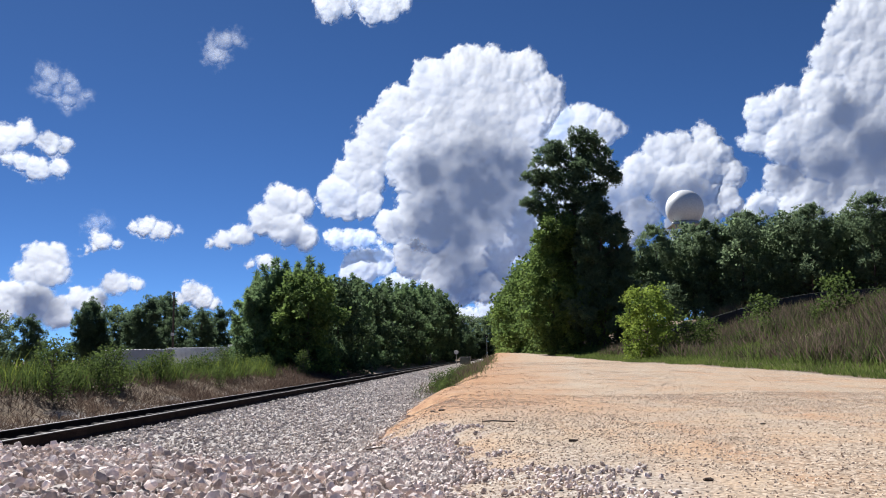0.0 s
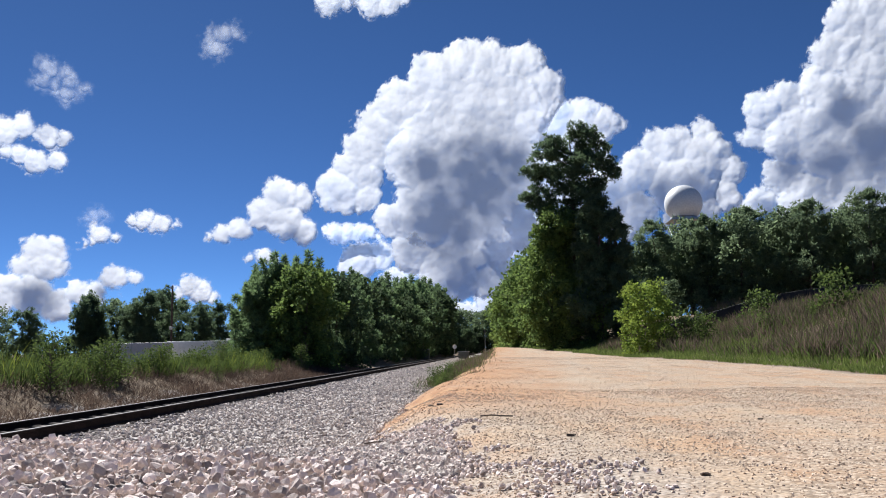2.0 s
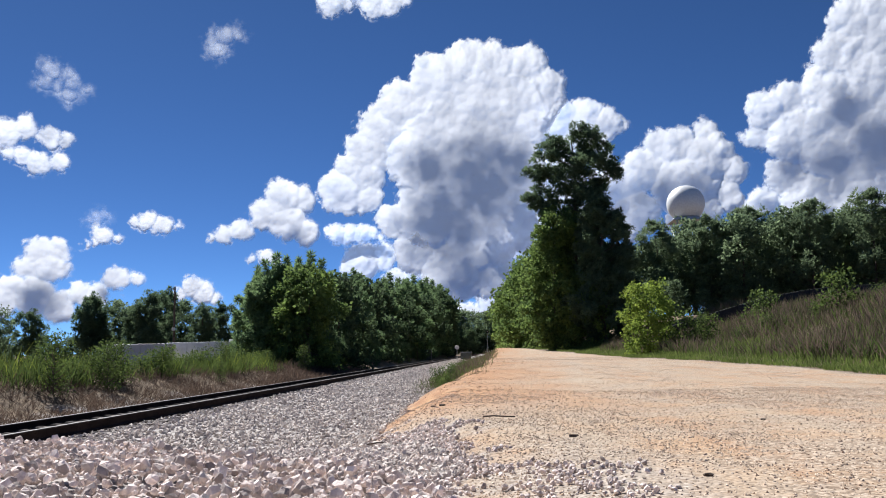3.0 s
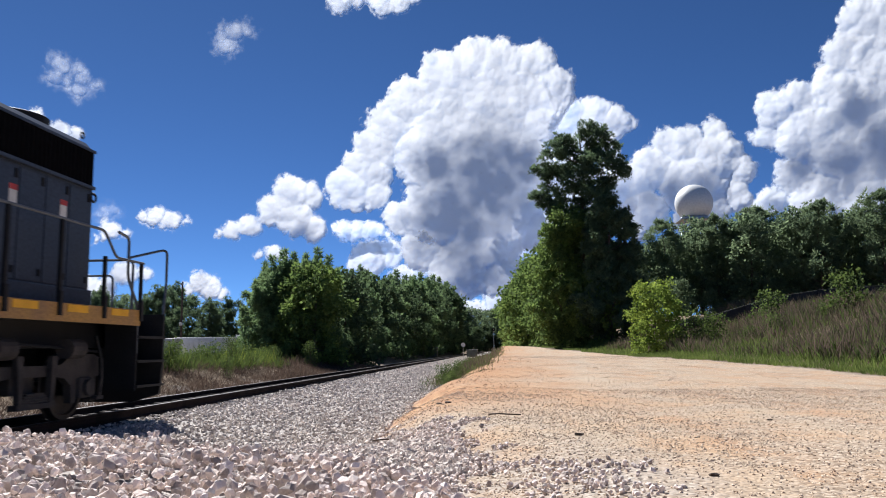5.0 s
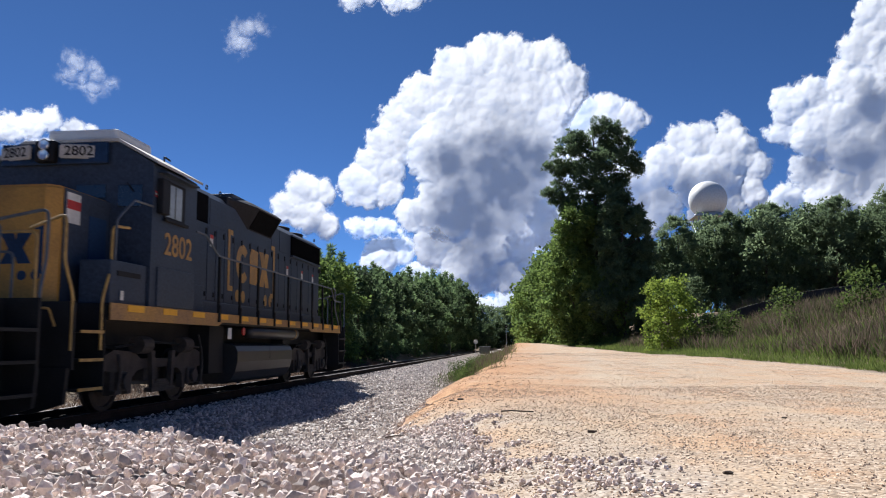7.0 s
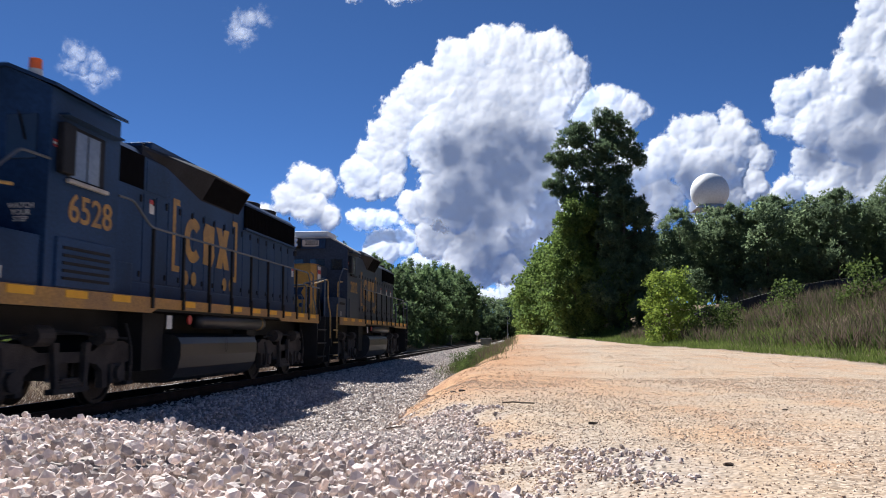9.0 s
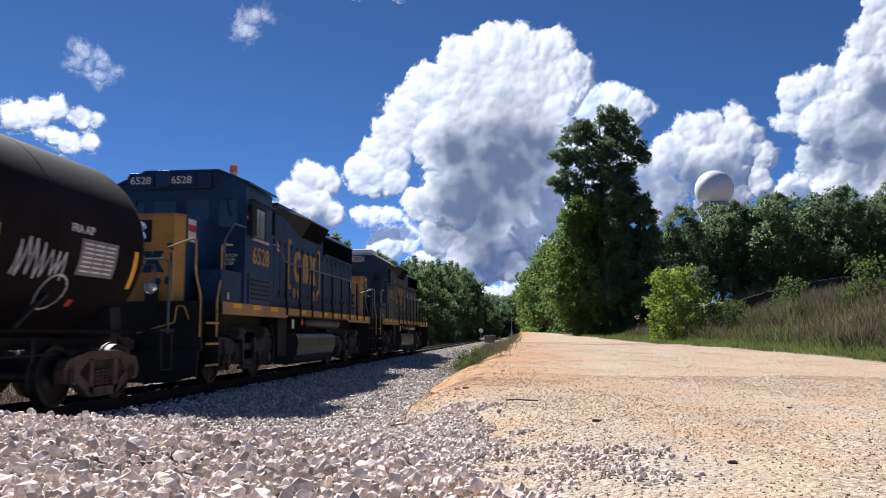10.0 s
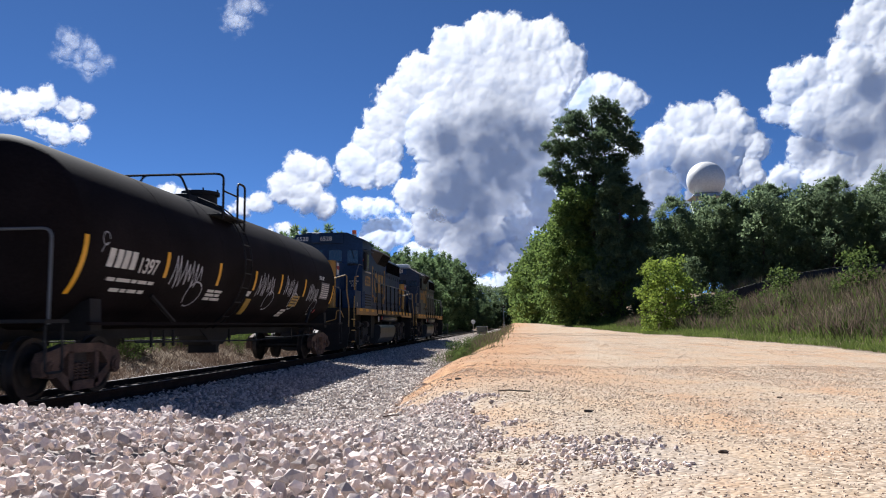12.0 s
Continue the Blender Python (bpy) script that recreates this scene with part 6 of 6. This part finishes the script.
def hut(x, y, w, h, label):
    e = thing("relay_cabinet", pose(x, y, height(x, y)), label, "equipment cabinet", group="trackside cabinets")
    part("body", boxes((-w / 2, w / 2, -0.5, 0.5, 0.1, h), bevel=0.02), M["cabinet"], e)
    part("roof", boxes((-w / 2 - 0.08, w / 2 + 0.08, -0.58, 0.58, h, h + 0.06)), M["steel"], e)
    part("door", boxes((-w / 2 + 0.1, w / 2 - 0.1, -0.52, -0.5, 0.25, h - 0.15), bevel=0.006), M["cabinet"], e)
    part("plinth", boxes((-w / 2 - 0.05, w / 2 + 0.05, -0.55, 0.55, -0.3, 0.1)), M["tie"], e)


hut(-6.9 + 0.0 - 4.6, 118.0, 1.4, 1.5, "dark grey-green steel trackside equipment cabinet")
hut(-5.2, 108.0, 1.4, 1.05, "dark grey-green steel trackside equipment cabinet")

sig = thing("track_signal", pose(-4.3, 205, height(-4.3, 205)), "black railway signal head on a mast", "railway signal")
part("mast", rod(bmnew(), (0, 0, -0.3), (0, 0, 5.8), 0.08), M["steel"], sig)
part("head", lathe(bmnew(), [(0, 0), (0.42, 0), (0.42, 0.06), (0, 0.08)], 20, pose(0, -0.1, 6.0, 90)), M["black"], sig)
part("lens", lathe(bmnew(), [(0, 0), (0.11, 0), (0.10, 0.03), (0, 0.05)], 14, pose(0, -0.2, 6.05, 90)), M["paper"], sig)

# chain-link fence with dark screen on the right-hand bank
fence = thing("fence", pose(0, 0, 0), "dark screened chain-link fence on the bank", "fence")
pts = [(d * math.sin(radians(a)), d * math.cos(radians(a))) for a, d in [(11.5 + 1.5 * k, 66 - 0.5 * k) for k in range(13)]]
m_screen = mat("screen", (0.025, 0.024, 0.028), 0.8, 0, 0.3, 2, 120, 0.3)
for (xa, ya), (xb, yb) in zip(pts, pts[1:]):
    za, zb = height(xa, ya), height(xb, yb)
    part("post", rod(bmnew(), (xa, ya, za - 0.3), (xa, ya, za + 1.35), 0.04), M["black"], fence)
    part("top_rail", rod(bmnew(), (xa, ya, za + 1.3), (xb, yb, zb + 1.3), 0.025, 6), M["black"], fence)
    n = Vector((yb - ya, xa - xb, 0)).normalized() * 0.02
    bm = bmnew()
    q = [Vector((xa, ya, za + 0.1)), Vector((xb, yb, zb + 0.1)), Vector((xb, yb, zb + 1.26)), Vector((xa, ya, za + 1.26))]
    f, g = [bm.verts.new(p + n) for p in q], [bm.verts.new(p - n) for p in q]
    bm.faces.new(f)
    bm.faces.new(g[::-1])
    for i in range(4):
        bm.faces.new((f[i], g[i], g[(i + 1) % 4], f[(i + 1) % 4]))
    part("screen_panel", bm, m_screen, fence)


# ---- clouds ----
def cloud_mat():
    """White vapour lit through from behind by the sun; where it is thick it only throws back the sky's light, from a
    base tinted blue for shade.
    """
    m, n, l, b = nodes_of("cloud")
    tc, at, sep = n.new("ShaderNodeTexCoord"), n.new("ShaderNodeAttribute"), n.new("ShaderNodeSeparateColor")
    at.attribute_name = "vapour"
    l.new(at.outputs["Color"], sep.inputs[0])
    # blue of the cloud's shaded side, put into the base colour
    b.inputs["Base Color"].default_value = (0.60, 0.74, 0.98, 1)
    b.inputs["Roughness"].default_value = 1.0
    b.inputs["Specular IOR Level"].default_value = 0.0
    tr, mx = n.new("ShaderNodeBsdfTranslucent"), n.new("ShaderNodeMixShader")
    tr.inputs[0].default_value = (0.95, 0.95, 0.95, 1)
    l.new(sep.outputs[1], mx.inputs[0])
    l.new(tr.outputs[0], mx.inputs[1])
    l.new(b.outputs[0], mx.inputs[2])
    ns = n.new("ShaderNodeTexNoise")
    ns.inputs["Scale"].default_value, ns.inputs["Detail"].default_value, ns.inputs["Roughness"].default_value = 0.03, 8, 0.58
    l.new(tc.outputs["Object"], ns.inputs["Vector"])
    # the rim frays into the blue
    fray, rim = n.new("ShaderNodeMath"), n.new("ShaderNodeMapRange")
    fray.operation = "MULTIPLY_ADD"
    l.new(ns.outputs[0], fray.inputs[0])
    fray.inputs[1].default_value = 1.1
    l.new(sep.outputs[0], fray.inputs[2])
    rim.interpolation_type = "SMOOTHSTEP"
    rim.inputs[1].default_value, rim.inputs[2].default_value = 0.70, 1.45
    l.new(fray.outputs[0], rim.inputs[0])
    cover = n.new("ShaderNodeMath")
    cover.operation = "MULTIPLY"
    l.new(rim.outputs[0], cover.inputs[0])
    l.new(sep.outputs[2], cover.inputs[1])
    tp, m2 = n.new("ShaderNodeBsdfTransparent"), n.new("ShaderNodeMixShader")
    l.new(cover.outputs[0], m2.inputs[0])
    l.new(tp.outputs[0], m2.inputs[1])
    l.new(mx.outputs[0], m2.inputs[2])
    l.new(m2.outputs[0], n["Material Output"].inputs[0])
    return m


m_cloud = cloud_mat()


def smooth_np(a, b, v):
    t = np.clip((v - a) / (b - a), 0, 1)
    return t * t * (3 - 2 * t)


def cloud(lobes, cores, seed, dist, soft, full=1.0, label="white cumulus cloud with bright billowing edges"):
    """A cumulus bank in the far sky, from lobes (bearing, elevation, radius) in degrees: the billowed shell of its
    sunward side; cores are where the vapour is thick, placed to darken the shaded body.
    """
    lo, co = np.array(lobes), np.array(cores) if cores else np.zeros((0, 3))
    fine = 0.05 if lo[:, 2].max() < 1.2 else 0.085
    az = np.arange((lo[:, 0] - lo[:, 2]).min() - 0.9, (lo[:, 0] + lo[:, 2]).max() + 0.9, fine)
    el = np.arange(max(-0.4, (lo[:, 1] - lo[:, 2]).min() - 0.9), (lo[:, 1] + lo[:, 2]).max() + 0.9, fine)
    A, B = [g.ravel() for g in np.meshgrid(az, el)]
    size = min(1.0, 0.35 + 0.22 * lo[:, 2].max())
    # drifting and billows on billows
    at = [Vector((a, b, seed * 7.3)) for a, b in zip(A, B)]
    sh = np.array([noise.fractal(v * 0.8, 0.9, 2.1, 4) for v in at])
    sv = np.array([noise.fractal(v * 0.8 + Vector((31, 7, 0)), 0.9, 2.1, 4) for v in at])
    bil = sum(np.array([0.42 - noise.voronoi(v * k / size)[0][0] for v in at]) * amp for k, amp in ((0.55, 0.60), (1.3, 0.30), (3.0, 0.09), (6.5, 0.025))) * size
    fx = np.array([noise.fractal(v * 3.1, 0.7, 2.1, 5) for v in at])
    fy = np.array([noise.fractal(v * 3.1 + Vector((9, 41, 0)), 0.7, 2.1, 5) for v in at])
    X, Y = A + 0.34 * size * sh + 0.13 * fx, B + 0.34 * size * sv + 0.13 * fy
    U, W = A + 0.34 * size * sh + 0.02 * fx, B + 0.34 * size * sv + 0.02 * fy
    inside, bulge = np.full(len(A), -9.0), np.zeros(len(A))
    for a, b, r in lo:
        d = np.hypot((X - a) * math.cos(radians(b)), Y - b)
        inside = np.maximum(inside, r - d)
        d = np.hypot((U - a) * math.cos(radians(b)), W - b)
        bulge = np.maximum(bulge, np.sqrt(np.maximum(0, r * r - d * d)) + 0.15 * r * (d < r))
    thick = np.zeros(len(A))
    for a, b, r in co:
        d = np.hypot((X - a) * math.cos(radians(b)), Y - b) - 0.8 * bil
        thick = np.maximum(thick, smooth_np(1.25 * r, 0.2 * r, d))
    edge = inside + 0.55 * bil + 0.10 * fx
    calm = 1 - 0.72 * thick
    thick = 0.66 + 0.06 * smooth_np(0.0, 1.3, inside) + 0.07 * sh + 0.27 * thick
    cover = smooth_np(-1.3 * soft, 1.3 * soft, edge)
    deep = dist + dist * radians(1) * (0.55 * np.minimum(bulge, 2.4) + 0.66 * calm * bil * smooth_np(-0.2, 0.5, edge))
    ra, rb = np.radians(A), np.radians(B)
    V = np.stack([np.sin(ra) * np.cos(rb), np.cos(ra) * np.cos(rb), np.sin(rb)], 1) * deep[:, None]
    nx, ny = len(az), len(el)
    ids = np.arange(nx * ny).reshape(ny, nx)
    F = np.stack([ids[:-1, :-1], ids[:-1, 1:], ids[1:, 1:], ids[1:, :-1]], -1).reshape(-1, 4)
    F = F[(cover[F] > 0.0).any(1)]
    used, inv = np.unique(F, return_inverse=True)
    ob = bulk("cloud", V[used], inv.reshape(-1, 4), m_cloud)
    ob.data.polygons.foreach_set("use_smooth", np.ones(len(F), dtype=bool))
    pt = ob.data.attributes.new("vapour", "FLOAT_COLOR", "POINT")
    pt.data.foreach_set("color", np.stack([cover, np.clip(thick, 0.55, 0.98), np.full(len(A), full), np.ones(len(A))], 1)[used].astype(np.float32).ravel())
    return tagged(ob, label, "cloud", group="clouds in the sky")


# the great tower
cloud([(-0.5, 19.7, 2.31), (1.9, 19.8, 1.9), (-3.4, 18.4, 2.4), (-6.1, 17.3, 1.93), (-8.1, 15.9, 1.69), (-9.0, 14.4, 1.62), (-1.8, 15.8, 4.03), (0.8, 16.9, 3.21), (3.3, 18.4, 1.79), (-4.7, 13.9, 3.45), (-1.0, 12.2, 4.46), (-9.7, 12.6, 1.42), (-11.4, 11.3, 1.54), (-9.8, 11.1, 1.3), (-5.2, 9.8, 2.86), (-1.5, 8.1, 2.86), (-6.1, 7.4, 1.84), (-3.6, 5.7, 2.45), (-0.8, 5.4, 1.83), (0.5, 8.9, 2.24), (-7.7, 9.4, 1.43), (-4.4, 19.0, 2.32), (-7.1, 17.5, 2.09), (-8.8, 16.0, 1.85), (-9.9, 14.4, 1.7), (-10.7, 13.1, 1.45), (-11.8, 11.5, 1.62), (-2.1, 20.2, 2.07)], [(-1.4, 11.8, 5.07), (-4.0, 9.0, 4.28), (-2.4, 5.3, 2.86), (0.7, 12.9, 2.84), (-5.2, 13.1, 2.03)], 1, 2500, 0.22)
# its right-hand flank
cloud([(4.3, 16.1, 1.68), (6.1, 16.2, 1.51), (7.8, 15.7, 1.27), (6.9, 14.6, 1.19), (8.9, 15.8, 0.51), (4.8, 14.3, 1.52), (2.7, 11.6, 1.62), (1.2, 10.1, 1.63), (-0.3, 7.7, 1.55), (1.9, 8.0, 1.83), (0.1, 6.3, 0.9), (4.1, 11.6, 2.42), (-0.8, 3.4, 1.3), (-2.2, 2.8, 0.69), (-3.1, 2.8, 0.65), (0.1, 4.0, 0.81)], [(1.7, 6.0, 1.22)], 2, 2600, 0.26)
# left shoulder
cloud([(-15.8, 10.9, 1.44), (-14.4, 10.9, 1.04), (-17.0, 9.9, 1.2), (-15.6, 9.3, 1.36), (-18.6, 8.7, 0.87), (-19.9, 8.3, 0.71), (-14.2, 8.7, 0.97), (-20.7, 8.2, 0.27)], [(-15.0, 8.2, 1.04), (-17.8, 8.0, 0.87)], 4, 2420, 0.28)
cloud([(-12.5, 8.6, 0.53), (-11.8, 8.5, 0.81), (-11.0, 8.5, 0.81), (-10.2, 8.5, 0.77), (-9.5, 8.4, 0.61), (-8.8, 8.3, 0.37), (-11.3, 8.2, 0.57), (-9.9, 8.2, 0.53)], [(-11.8, 8.0, 0.65), (-9.8, 8.0, 0.49)], 14, 2700, 0.3)
# low bright billows
cloud([(-10.2, 6.5, 1.38), (-8.6, 6.8, 1.02), (-11.2, 6.2, 0.73), (-6.7, 5.7, 0.9), (-5.3, 5.4, 0.69), (-7.8, 4.9, 1.14)], [(-8.2, 4.5, 1.22)], 6, 2620, 0.3)
cloud([(-16.9, 6.8, 0.6), (-18.0, 6.7, 0.36), (-16.3, 6.5, 0.32)], [], 5, 2440, 0.3)
cloud([(-6.2, 8.0, 0.45), (-5.8, 7.8, 0.33)], [], 9, 2440, 0.3)
# cloud behind the radar dome
cloud([(14.5, 14.5, 1.08), (12.8, 13.6, 1.63), (11.6, 14.0, 1.29), (14.6, 12.8, 1.93), (16.0, 11.9, 1.3), (10.4, 12.4, 1.58), (13.0, 11.0, 2.34), (8.7, 11.3, 1.79), (7.7, 12.6, 1.12), (7.1, 10.6, 1.8), (9.4, 9.3, 1.98), (15.8, 10.2, 1.15), (13.6, 9.0, 1.95)], [(13.7, 10.6, 1.86), (11.0, 10.4, 2.36), (7.9, 10.2, 2.0), (13.2, 8.6, 2.34)], 7, 2740, 0.26)
# great cloud on the right
cloud([(24.9, 20.4, 2.1), (23.6, 18.6, 1.71), (25.8, 17.5, 2.8), (21.8, 17.1, 0.94), (23.0, 15.9, 2.16), (20.3, 16.0, 1.4), (18.9, 15.5, 1.57), (18.1, 14.0, 1.02), (20.8, 13.6, 2.21), (23.5, 12.9, 3.25), (19.9, 11.1, 1.57), (18.1, 9.7, 1.06), (17.3, 9.1, 0.84), (21.2, 9.5, 2.22), (24.5, 9.5, 2.87), (16.5, 9.3, 0.46), (26.2, 14.3, 3.16), (27.3, 20.3, 3.07), (27.1, 10.0, 2.8)], [(20.0, 11.9, 1.68), (22.4, 11.6, 2.19), (25.4, 12.3, 2.84), (23.6, 14.7, 1.8), (18.1, 9.4, 0.68)], 8, 2860, 0.26)
# fair-weather clouds on the left
cloud([(-32.6, 14.7, 0.79), (-31.3, 14.2, 0.73), (-33.8, 14.2, 0.99), (-30.2, 14.1, 0.48), (-35.0, 13.9, 1.05)], [], 31, 2360, 0.3)
cloud([(-32.7, 12.9, 0.57), (-31.7, 12.5, 0.8), (-30.5, 12.6, 0.59), (-33.5, 13.1, 0.43)], [], 32, 2380, 0.3)
cloud([(-31.5, 6.8, 1.02), (-30.5, 6.8, 0.88), (-32.2, 5.7, 0.87), (-30.9, 5.9, 1.1), (-33.0, 4.4, 1.0), (-30.0, 5.9, 0.52), (-31.7, 4.0, 1.31), (-33.6, 3.6, 1.0), (-29.0, 4.3, 0.82), (-26.8, 5.2, 0.87), (-25.6, 5.2, 0.53), (-28.0, 4.1, 0.86), (-30.3, 3.3, 1.1)], [(-31.3, 3.7, 1.82), (-27.3, 4.0, 0.75)], 11, 2400, 0.3)
cloud([(-21.9, 4.7, 0.86), (-21.2, 4.3, 0.78), (-22.6, 4.3, 0.54), (-20.5, 3.9, 0.47)], [], 13, 2420, 0.3)
cloud([(-27.8, 8.1, 0.64), (-26.9, 7.9, 0.34), (-28.7, 7.5, 0.26), (-28.2, 7.7, 0.37)], [], 33, 2400, 0.3)
cloud([(-25.0, 9.1, 0.69), (-23.9, 8.9, 0.62), (-25.8, 9.0, 0.34), (-23.0, 8.9, 0.27), (-24.5, 8.7, 0.46)], [], 34, 2400, 0.3)
# thin shreds of vapour
cloud([(-28.1, 9.1, 0.39), (-27.8, 9.3, 0.34), (-28.5, 9.0, 0.22)], [], 35, 2600, 0.8, 0.42, "thin ragged shred of white cloud")
cloud([(-20.0, 21.9, 0.63), (-21.0, 21.6, 0.46), (-19.2, 22.1, 0.4), (-20.4, 21.2, 0.34)], [], 36, 2600, 0.8, 0.42, "thin ragged shred of white cloud")
cloud([(-20.7, 20.9, 0.52), (-20.2, 20.8, 0.4)], [], 37, 2600, 0.8, 0.42, "thin ragged shred of white cloud")
cloud([(-31.4, 18.4, 0.59), (-31.6, 17.7, 0.54), (-30.9, 17.5, 0.38), (-30.1, 18.4, 0.27)], [], 38, 2600, 0.8, 0.42, "thin ragged shred of white cloud")
cloud([(-30.1, 17.0, 0.44), (-30.0, 17.7, 0.38), (-30.2, 16.5, 0.22), (-29.0, 17.4, 0.22)], [], 39, 2600, 0.8, 0.42, "thin ragged shred of white cloud")
cloud([(-12.2, 24.8, 1.16), (-11.3, 24.7, 0.81), (-13.0, 24.9, 0.58)], [], 40, 2600, 0.3, 0.95, "thin ragged shred of white cloud")
cloud([(-9.2, 24.6, 1.05), (-8.0, 24.7, 0.93), (-10.1, 25.0, 0.81), (-7.0, 24.9, 0.58)], [], 41, 2600, 0.3, 0.95, "thin ragged shred of white cloud")


# ---- what moves ----
def motions():
    speed = 7.19
    way = [(0.0, -30.5), (2.5, -12.5), (5.0, 5.5), (5.5, 9.06), (6.0, 12.64), (6.5, 16.28), (7.0, 19.3), (7.2, 20.75), (8.2, 28.3), (9.0, 34.3), (9.5, 37.92), (10.0, 41.55), (10.5, 45.2), (11.0, 48.43), (11.5, 52.1), (12.0, 55.72)]
    for ob, d in ((LEAD, 0.0), (SECOND, -18.03), (TANK, -36.75)):
        walk(ob, [(t, pose(TRACK, s + d, 0)) for t, s in way])
    for axle, y, r in AXLES:
        walk(axle, [(k / 15, pose(0, y, r, -math.degrees(speed / r * k / 15))) for k in range(181)])


motions()
